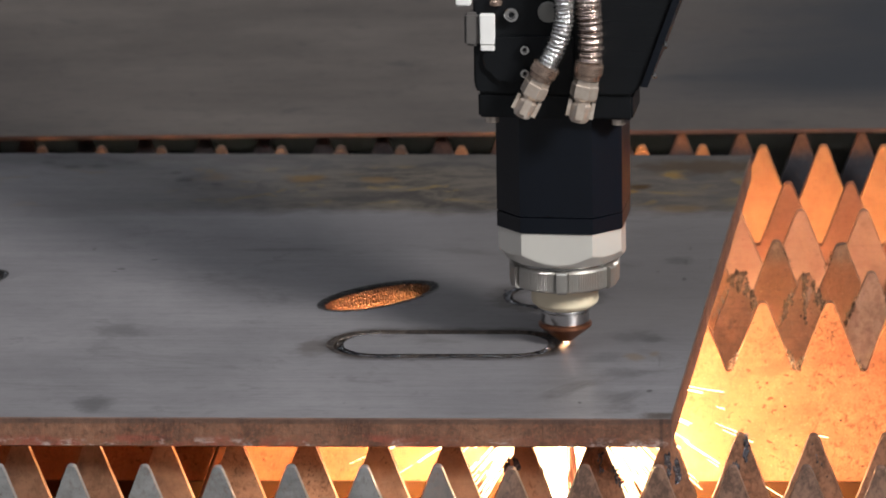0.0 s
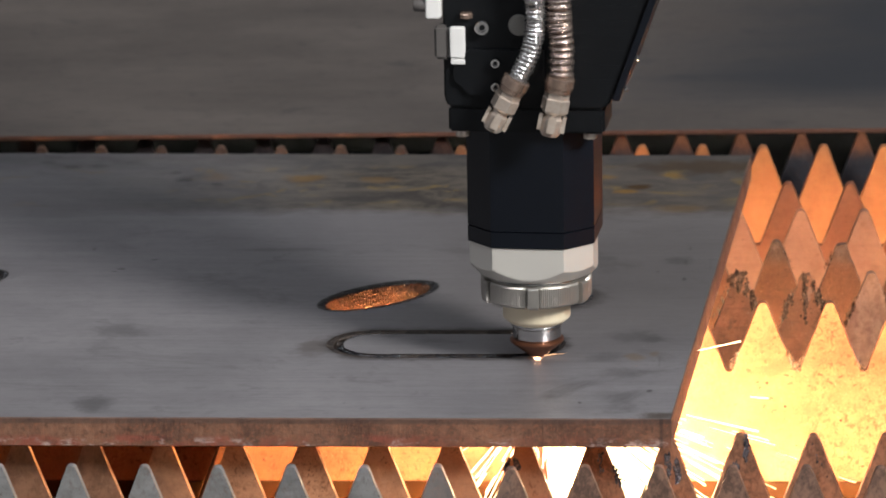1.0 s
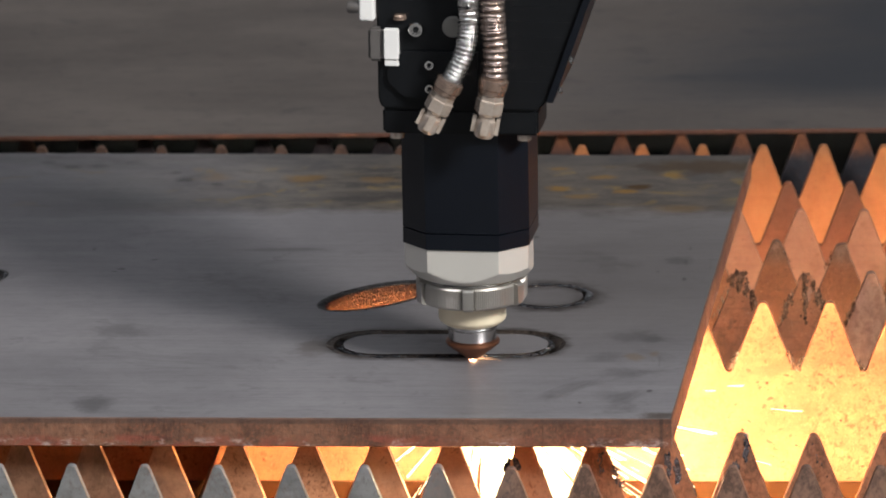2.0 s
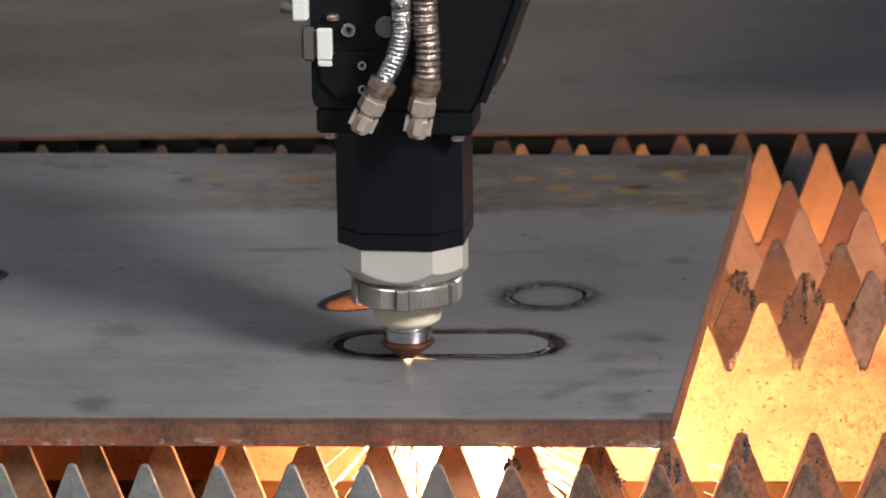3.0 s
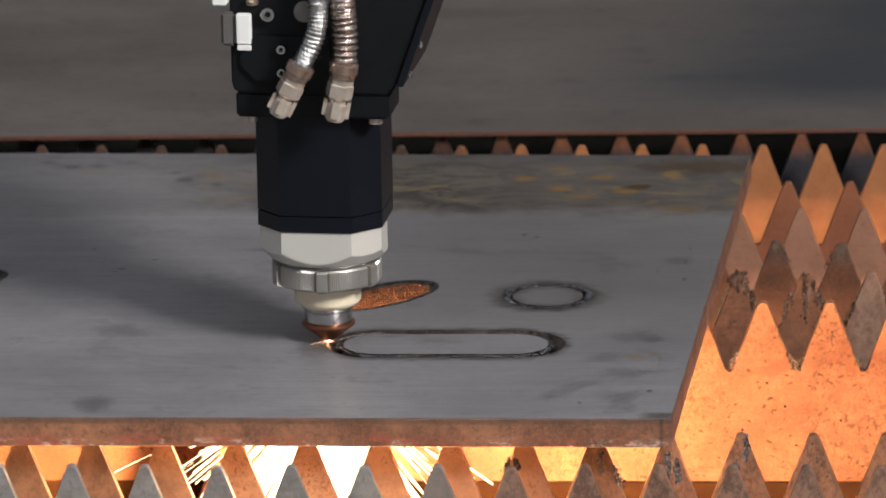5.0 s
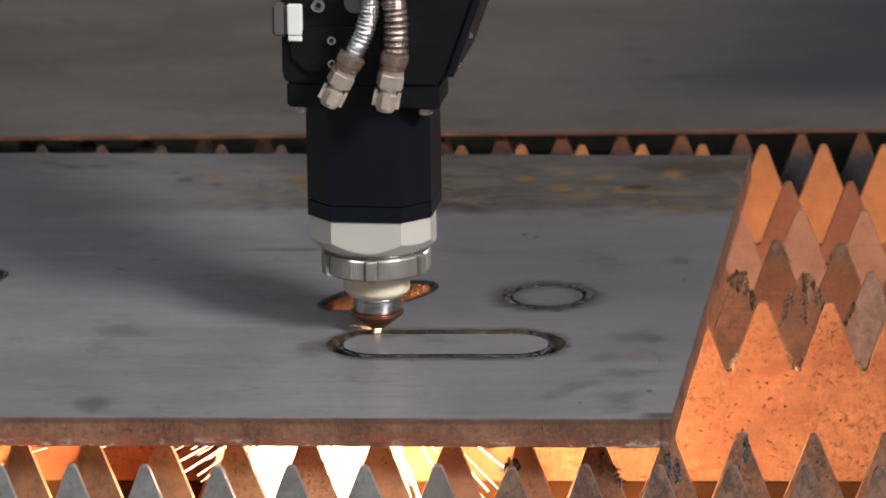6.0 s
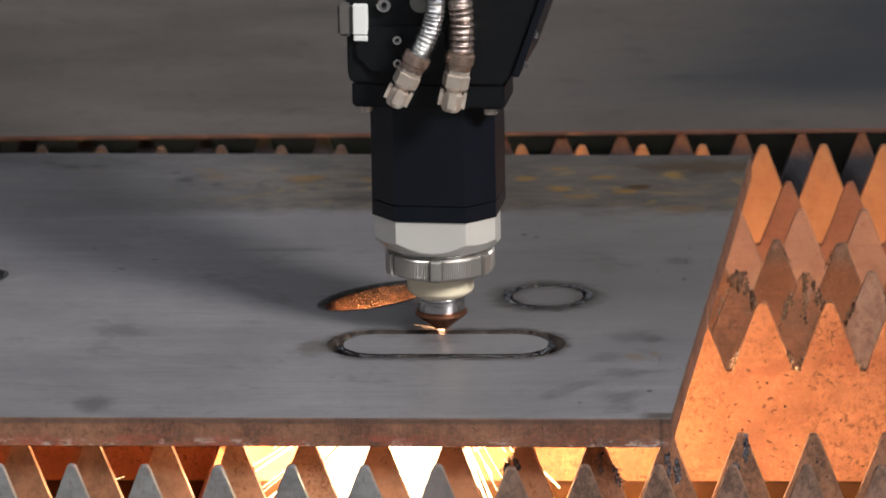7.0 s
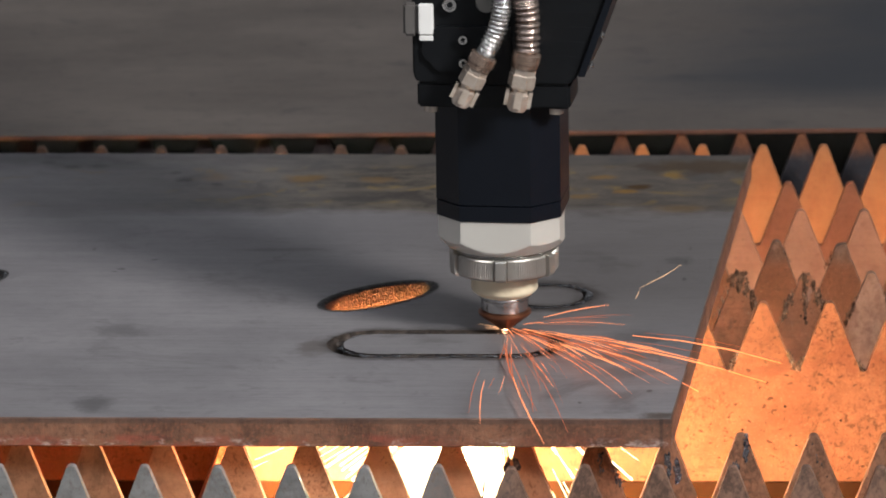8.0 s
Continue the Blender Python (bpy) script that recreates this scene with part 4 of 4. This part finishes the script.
def cutting_head():
    head = new("laser_cutter")
    tagged(head, "black and silver laser cutting head with copper nozzle", "laser cutter")
    turn = pose(0, 0, 0, 0, 0, -5)

    def add(name, bm, material, label="", parent=head, turned=True):
        if turned:
            bmesh.ops.transform(bm, matrix=turn, verts=bm.verts[:])
        return part(name, bm, material, parent, label)

    nozzle = add("nozzle", smooth(lathe([(0.0022, 0.0008), (0.0040, 0.0010), (0.0046, 0.0016), (0.0150, 0.0098), (0.0156, 0.0106), (0.0156, 0.0118), (0.0148, 0.0124), (0.0120, 0.0126)], 64), 30), COPPER, "heat-tinted conical copper nozzle")
    add("melt_glow", lathe([(0.0008, 0.0001), (0.0020, 0.0003), (0.0020, 0.0006), (0.0008, 0.0008)], 20), SPOT, "glowing melt under the nozzle", nozzle)
    # short sparks that trail behind the cut; each is built along +x
    # the last, rising streak draws the glare along the nozzle cone
    for deg, reach, rise, r in ((-20, 0.018, 0.0006, 0.00014), (-5, 0.012, 0.0004, 0.00020), (12, 0.009, 0.0010, 0.00016), (26, 0.007, 0.0050, 0.00016)):
        bm, c, q = bmesh.new(), math.cos(radians(deg)), math.sin(radians(deg))
        streak(bm, (0.0010 * c, 0.0010 * q, 0.0005), (0.4 * reach * c, 0.4 * reach * q, 0.0005 + 0.4 * rise), r * 1.3, r)
        streak(bm, (0.4 * reach * c, 0.4 * reach * q, 0.0005 + 0.4 * rise), (reach * c, reach * q, 0.0005 + rise), r, r * 0.2)
        TIP_SPARKS.append(part("spark", bm, TIP, nozzle, "short bright streak for the sparks and glare at the cut"))
    add("nozzle_holder", smooth(lathe([(0.0125, 0.0122), (0.0138, 0.0128), (0.0140, 0.0134), (0.0140, 0.0192), (0.0134, 0.0199), (0.0146, 0.0203), (0.0150, 0.0212), (0.0146, 0.0222)], 64), 25), STEEL, "turned steel nozzle holder")
    add("ceramic_body", smooth(lathe([(0.0148, 0.0218), (0.0165, 0.0226), (0.0192, 0.0250), (0.0196, 0.0262), (0.0196, 0.0390)], 64), 30), CERAMIC, "cream ceramic insulating body")

    def knurled(a, r, z):
        if r < 0.0300:
            return r
        d = abs((a + math.radians(86)) % (math.pi / 3) - math.pi / 6)
        if d > math.pi / 6 - 0.095:
            return r + 0.0018
        if d > math.pi / 6 - 0.125:
            return r - 0.0010
        return r + 0.00013 * (1 if int(math.degrees(a)) % 2 else -1)

    add("locking_ring", smooth(lathe([(0.0200, 0.0374), (0.0300, 0.0374), (0.0316, 0.0386), (0.0320, 0.0396), (0.0320, 0.0494), (0.0312, 0.0506), (0.0290, 0.0510), (0.0250, 0.0512)], 720, knurled), 20), KNURL, "knurled steel locking ring with lugs")
    add("neck", smooth(lathe([(0.0285, 0.0506), (0.0292, 0.0511), (0.0292, 0.0518), (0.0302, 0.0525), (0.0296, 0.0532)], 80), 30), STEEL, "polished steel neck")
    rows = [(0.0296, 0.0526), (0.0320, 0.0530), (0.0340, 0.0541)] + [(0.0340 + 0.0120 * k / 16, 0.0541 + 0.0128 * k / 16) for k in range(1, 17)] + [(0.0600, 0.0748)]
    add("lower_body", smooth(lathe(rows, 192, lambda a, r, z: chamfered(a, r, z, 0.003)), 22), ALUMINIUM, "satin aluminium faceted lower body")
    prof = [(0.058, 0.0748), (0.060, 0.0752), (0.060, 0.0842), (0.0595, 0.0845)]
    add("black_collar", smooth(lathe(prof, 192, lambda a, r, z: chamfered(a, 1, z) + (0.0009 if r > 0.0597 else -0.0004)), 22), BLACK, "black anodised faceted collar")
    add("black_barrel", smooth(lathe([(0.0592, 0.0846), (0.06, 0.0851), (0.06, 0.1452)], 192, lambda a, r, z: chamfered(a, 1, z) + (0.0009 if r > 0.0597 else -0.0006)), 22), BLACK, "black anodised faceted barrel")
    plan = [(-0.0430, -0.0450), (0.0455, -0.0450), (0.0455, -0.0060), (0.0300, 0.0455), (-0.0300, 0.0455), (-0.0430, -0.0060)]
    bm = prism(plan, 0.1455, 0.1600)
    bmesh.ops.transform(bm, matrix=Matrix(((1, 0, 0, 0), (0, 0, 1, 0), (0, 1, 0, 0), (0, 0, 0, 1))), verts=bm.verts[:])
    bmesh.ops.recalc_face_normals(bm, faces=bm.faces[:])
    bmesh.ops.bevel(bm, geom=bm.edges[:], offset=0.0013, segments=2, affect="EDGES")
    flange = add("flange", smooth(bm, 30), BLACK_CAST, "black mounting flange")
    for x, y in ((-0.0362, -0.0362), (0.0362, -0.0362), (-0.0240, 0.0395), (0.0240, 0.0395)):
        bm = lathe([(0.0034, 0.1408), (0.0041, 0.1412), (0.0041, 0.1446), (0.0034, 0.1456)], 24, m=pose(x, y, 0))
        add("bolt", smooth(bm), BRASS, "bright plated socket bolt", flange)

    # upper housing with slanted side, run up out of view for its shadow
    front = [(-0.0428, 0.1600), (0.0440, 0.1600), (0.0500, 0.1650), (0.2138, 0.6200), (-0.0452, 0.6200), (-0.0452, 0.1650)]
    bm = prism(front, -0.0460, 0.0460)
    bmesh.ops.bevel(bm, geom=bm.edges[:], offset=0.0012, segments=2, affect="EDGES")
    housing = add("housing", smooth(bm, 30), BLACK_CAST, "black upper housing with one slanting side")
    side = [(0.0505, 0.1660), (0.0545, 0.1660), (0.2189, 0.6200), (0.2149, 0.6200)]
    panel = add("side_panel", prism(side, -0.0490, 0.0400), BLACK, "black slanting side panel")
    for z in (0.172, 0.1895, 0.226):
        x = 0.0545 + (z - 0.166) * 0.362 + 0.0005
        add("screw", smooth(lathe([(0.0022, 0), (0.0022, 0.0012), (0.0015, 0.0018)], 16, m=pose(x, -0.044, z, 0, 70))), STEEL, "", panel)
    for k in range(7):
        z = 0.174 + k * 0.0086
        add("rib", prism([(0.0200, z), (0.0490 + (z - 0.168) * 0.36, z), (0.0490 + (z - 0.168) * 0.36, z + 0.0034), (0.0200, z + 0.0034)], -0.0462, -0.0450), BLACK_CAST, "", housing)
    # unseen block behind the housing, added to broaden the shadow on the plate
    add("shadow_carriage", smooth(box(-0.0440, 0.0500, 0.0462, 0.1300, 0.2200, 0.6200, 0.003), 30), BLACK_CAST, "unseen black carriage block, added to widen the head's shadow")
    # cover plate with a rounded, waisted outline
    cover = []
    for k in range(9):
        a = math.pi / 2 + math.pi * k / 8
        cover.append((-0.0360 + 0.0035 * math.cos(a), 0.1800 + 0.0062 * math.sin(a)))
    outline = [(0.012, 0.1678), (0.012, 0.1940), (-0.0300, 0.1940), (-0.0330, 0.1915), (-0.0350, 0.1870)] + cover[1:-1] + [(-0.0350, 0.1732), (-0.0330, 0.1700), (-0.0300, 0.1678)]
    lid = add("cover_plate", prism(outline, -0.0485, -0.0455), BLACK_CAST, "black screwed cover plate", housing)
    for z in (0.1735, 0.1872):
        screw(lid, -0.0195, -0.0485, z, 0.0029)
    screw(housing, -0.0268, -0.0460, 0.2070, 0.0044, "bolt")
    disc = lathe([(0.0060, 0), (0.0060, 0.002), (0.0055, 0.003), (0.0020, 0.0032)], 36, m=pose(-0.0060, -0.0460, 0.2085, 90))
    add("blanking_disc", smooth(disc), DULL, "dull grey blanking disc", housing, False)
    block = add("sensor_block", smooth(box(-0.0410, -0.0325, -0.0500, -0.0440, 0.1892, 0.2070, 0.0006), 30), WHITE, "white plastic sensor block", housing)
    add("sensor_foot", smooth(box(-0.0407, -0.0325, -0.0496, -0.0440, 0.1855, 0.1889, 0.0005), 30), WHITE, "", block)
    add("sensor_body", smooth(box(-0.0500, -0.0417, -0.0490, -0.0400, 0.1880, 0.2075, 0.0015), 30), GREY, "grey sensor body", block)
    add("connector", smooth(box(-0.0543, -0.0458, -0.0520, -0.0440, 0.2120, 0.2360, 0.0008), 30), WHITE, "white plastic connector", housing)
    add("plug", smooth(lathe([(0.0035, 0), (0.0035, 0.006), (0.0028, 0.007)], 24, m=pose(-0.0543, -0.048, 0.2190, 0, -90))), GREY, "", housing)
    add("standoff", smooth(lathe([(0.0038, 0.2104), (0.0038, 0.2125), (0.0030, 0.2134)], 24, m=pose(-0.0317, -0.0480, 0.0020))), FERRULE, "", housing)

    # cooling hoses
    h1 = [(-0.0084, -0.0640, 0.1850), (-0.0058, -0.0640, 0.1902), (-0.0014, -0.0640, 0.2015), (0.0006, -0.0640, 0.2150), (-0.0002, -0.0635, 0.2300), (0.0005, -0.0620, 0.2600), (0.0010, -0.0600, 0.6200)]
    h1 = [(x + 0.0008 + 0.085 * max(0.0, min(z, 0.225) - 0.190), y, z - 0.0055) for x, y, z in h1]
    hose(head, h1, 0.0054, 0.0025, HOSE_STEEL, "bright corrugated stainless steel hose")
    fitting(head, Vector(h1[0]), Vector((-0.51, 0, -1)), 1.0)
    h2 = [(0.0142, -0.0620, 0.1830), (0.0147, -0.0620, 0.1890), (0.0146, -0.0620, 0.2050), (0.0130, -0.0620, 0.2200), (0.0130, -0.0610, 0.2500), (0.0130, -0.0590, 0.6200)]
    h2 = [(x + 0.0030 + 0.03 * max(0.0, min(z, 0.22) - 0.185), y, z - 0.0030) for x, y, z in h2]
    hose(head, h2, 0.0067, 0.0036, HOSE_DULL, "dull brownish corrugated steel hose")
    fitting(head, Vector(h2[0]), Vector((-0.20, 0, -1)), 1.05)
    return head


# ---- jet of sparks under the plate ----
def spark_jet():
    jet = new("spark_jet")
    tagged(jet, "white-hot jet of sparks blown out below the cut", "sparks")
    core = lathe([(0.0010, -0.0172), (0.0016, -0.0175), (0.0030, -0.040), (0.0075, -0.070), (0.0125, -0.115), (0.0120, -0.180), (0.0105, -0.400), (0.0135, -0.700), (0.0430, -0.760), (0.0360, -0.770)], 20, lambda a, r, z: r * (1 + 0.35 * noise.noise(Vector((math.cos(a) * 2, math.sin(a) * 2, z * 60)))))
    part("core", smooth(core, 80), JET, jet, "blinding white core of molten spray")
    rng = random.Random(4)
    clusters = []
    for c in range(5):
        bm = bmesh.new()
        for i in range(230):
            a, far = rng.uniform(0, 2 * math.pi), i >= 218
            lean = rng.uniform(0.85, 1.12) if far else abs(rng.gauss(0, 0.42)) + 0.03
            d = Vector((math.cos(a) * math.sin(lean), math.sin(a) * math.sin(lean), -math.cos(lean)))
            s0 = rng.uniform(0.06, 0.20) if far else rng.uniform(0.006, 0.10)
            s1 = s0 + (rng.uniform(0.006, 0.024) if far else rng.uniform(0.012, 0.055))
            r = rng.uniform(0.00010, 0.00022) if far else rng.uniform(0.00012, 0.00055)
            streak(bm, Vector((0, 0, -0.018)) + d * s0, Vector((0, 0, -0.018)) + d * s1, r * 0.5, r)
        clusters.append(tagged(part("spark_spray", bm, SPARK, jet, "fan of thin white sparks"), kind="stuff"))
    return jet, clusters


def burst_sparks(count, seed, spread, reach=0.065, size=1.0):
    """Single sparks that skid out over the plate: a list of objects with the way each one flies."""
    rng = random.Random(seed)
    out = []
    for i in range(count):
        a = radians(rng.triangular(*spread))
        lift = rng.uniform(0.01, 0.10)
        length = size * rng.choice((0.014, 0.022, 0.035, 0.05, 0.075))
        bm = bmesh.new()
        bend, thick = rng.uniform(-0.06, 0.06), size * rng.choice((0.00010, 0.00014, 0.00018, 0.00030))
        p = Vector((0, 0, 0))
        for k in range(3):
            q = p + Vector((length / 3, bend * length * (k + 1) / 3, -0.02 * length * k))
            streak(bm, p, q, thick * (0.5, 0.9, 1.0)[k], thick * (0.9, 1.0, 0.3)[k])
            p = q
        ob = part("flying_spark", bm, EMBER if rng.random() < 0.45 else EMBER_DIM)
        tagged(ob, "glowing orange spark skidding over the plate", "spark", "sparks over the plate")
        out.append((ob, a, lift, rng.uniform(0.003, reach)))
    return out


def rising_spark(length, thick):
    bm = bmesh.new()
    streak(bm, (0, 0, 0), (length * 0.6, 0, 0), thick * 0.3, thick)
    streak(bm, (length * 0.6, 0, 0), (length, 0, length * 0.04), thick, thick * 0.5)
    return tagged(part("flying_spark", bm, EMBER_PALE), "bright yellow spark flying up off the plate", "spark", "sparks over the plate")


hall()
cutting_bed()
plate_and_blanks()
SLIVERS = rim_pieces()
rear_sheet()
HEAD = cutting_head()
JET_OB, SPRAYS = spark_jet()
BURST_A = burst_sparks(70, 31, (182, 262, 236), 0.12, 1.5) + burst_sparks(20, 37, (240, 284, 264), 0.13, 1.2)
BURST_C = burst_sparks(4, 34, (-80, 20, -40))
BURST_D = burst_sparks(9, 35, (-40, 60, 10))
RISING = [(rising_spark(0.0285, 0.00015), (0.1125, 0.0, 0.0335), -28), (rising_spark(0.005, 0.00012), (0.1105, 0.0, 0.0275), -60)]
BURST_B = burst_sparks(84, 32, (-92, -12, -48), 0.095, 1.3) + burst_sparks(18, 33, (-97, -74, -85), 0.15, 1.5) + burst_sparks(8, 36, (0, 40, 14), 0.05)


# ---- movement ----
SPEED, START = 0.03761, -0.00523


def on_slot(t):
    """Where the nozzle stands on the outline of the slot at t seconds: it runs clockwise from the slot's right end."""
    s, q = (START + SPEED * t) % (2 * math.pi * SLOT_R + 2 * SLOT_L), math.pi * SLOT_R / 2
    if s < q:
        x, y = SLOT_L / 2 + SLOT_R * math.cos(s / SLOT_R), -SLOT_R * math.sin(s / SLOT_R)
    elif s < q + SLOT_L:
        x, y = SLOT_L / 2 - (s - q), -SLOT_R
    elif s < 3 * q + SLOT_L:
        a = (s - q - SLOT_L) / SLOT_R
        x, y = -SLOT_L / 2 - SLOT_R * math.sin(a), -SLOT_R * math.cos(a)
    elif s < 3 * q + 2 * SLOT_L:
        x, y = -SLOT_L / 2 + (s - 3 * q - SLOT_L), SLOT_R
    else:
        a = (s - 3 * q - 2 * SLOT_L) / SLOT_R
        x, y = SLOT_L / 2 + SLOT_R * math.sin(a), SLOT_R * math.cos(a)
    return SLOT_X + x, SLOT_Y + y


def burst_rows(spark, t0):
    """A spark rides down in the jet until t0, skids over the plate and drops off it."""
    ob, a, lift, far = spark
    rows = []
    t = 0.0
    while t < t0 - 0.12:
        x, y = on_slot(t)
        rows.append((t, pose(x, y, -0.035 - far, 0, 80, 0)))
        t += 0.5
    t1 = t0 - 0.067
    x, y = on_slot(t1)
    rows.append((t1, pose(x, y, -0.035 - far, 0, 80, 0)))
    x, y = on_slot(t0)
    deg = math.degrees(a)
    rows.append((t0, pose(x + far * math.cos(a), y + far * math.sin(a), 0.0015 + far * lift, 0, -math.degrees(lift) * 0.6, deg)))
    if t0 < 7.9:  # it flies on and comes to rest on the hall floor
        d = 0.75
        rows.append((t0 + 0.067, pose(x + d * math.cos(a), y + d * math.sin(a), 0.02, 0, 8, deg)))
        rows.append((t0 + 0.134, pose(x + 2.0 * math.cos(a), y + 2.0 * math.sin(a), FLOOR_Z + 0.01, 0, 0, deg)))
        rows.append((8.0, pose(x + 2.0 * math.cos(a), y + 2.0 * math.sin(a), FLOOR_Z + 0.01, 0, 0, deg)))
    return rows


def motions():
    times = [k / 10 for k in range(81)]
    rows = [(t, pose(*on_slot(t), 0.0)) for t in times]
    walk(HEAD, rows)
    trail = []
    for t in times:
        (x0, y0), (x1, y1) = on_slot(max(t - 0.15, 0.0)), on_slot(t + 0.15)
        back = Vector((x0 - x1, y0 - y1, 0)).normalized() * 0.37
        lean = Vector((0, 0, -1)).rotation_difference(Vector((back.x, back.y, -1))).to_matrix().to_4x4()
        trail.append((t, pose(*on_slot(t), 0.0) @ lean))
    walk(JET_OB, trail)
    rng = random.Random(9)
    for i, ob in enumerate(SPRAYS):
        turn, spin = rng.uniform(0, 360), []
        for t in times:
            turn += rng.uniform(25, 80) * (1 if i % 2 else -1)
            spin.append((t, pose(0, 0, 0, 0, 0, turn)))
        walk(ob, spin)
    for i, ob in enumerate(TIP_SPARKS):
        rows = []
        for t in times:
            (x0, y0), (x1, y1) = on_slot(max(t - 0.1, 0.0)), on_slot(t + 0.1)
            rows.append((t, pose(0, 0, 0, 0, 0, math.degrees(math.atan2(y0 - y1, x0 - x1)) + rng.uniform(-6, 6))))
        walk(ob, rows)
    for ob, s in SLIVERS:
        t = (s - START) / SPEED
        away = (0.0, 0.0, PIT_Z + 0.004)
        walk(ob, [(0.0, pose(0, 0, 0)), (t, pose(0, 0, 0)), (t + 0.1, pose(0, 0, -0.10)), (t + 0.3, pose(*away)), (8.0, pose(*away))])
    for spark in BURST_A:
        walk(spark[0], burst_rows(spark, 6.2))
    for spark in BURST_C:
        walk(spark[0], burst_rows(spark, 6.8))
    for spark in BURST_D:
        walk(spark[0], burst_rows(spark, 7.6))
    for ob, place, climb in RISING:
        lower = [(t, pose(*on_slot(t), -0.09, 0, 80, 0)) for t in (0.0, 1.0, 2.0, 3.0, 4.0, 5.0, 6.0, 7.0, 7.9)]
        walk(ob, lower + [(8.0, pose(*place, 0, climb, 0))])
    for spark in BURST_B:
        walk(spark[0], burst_rows(spark, 8.0))


motions()
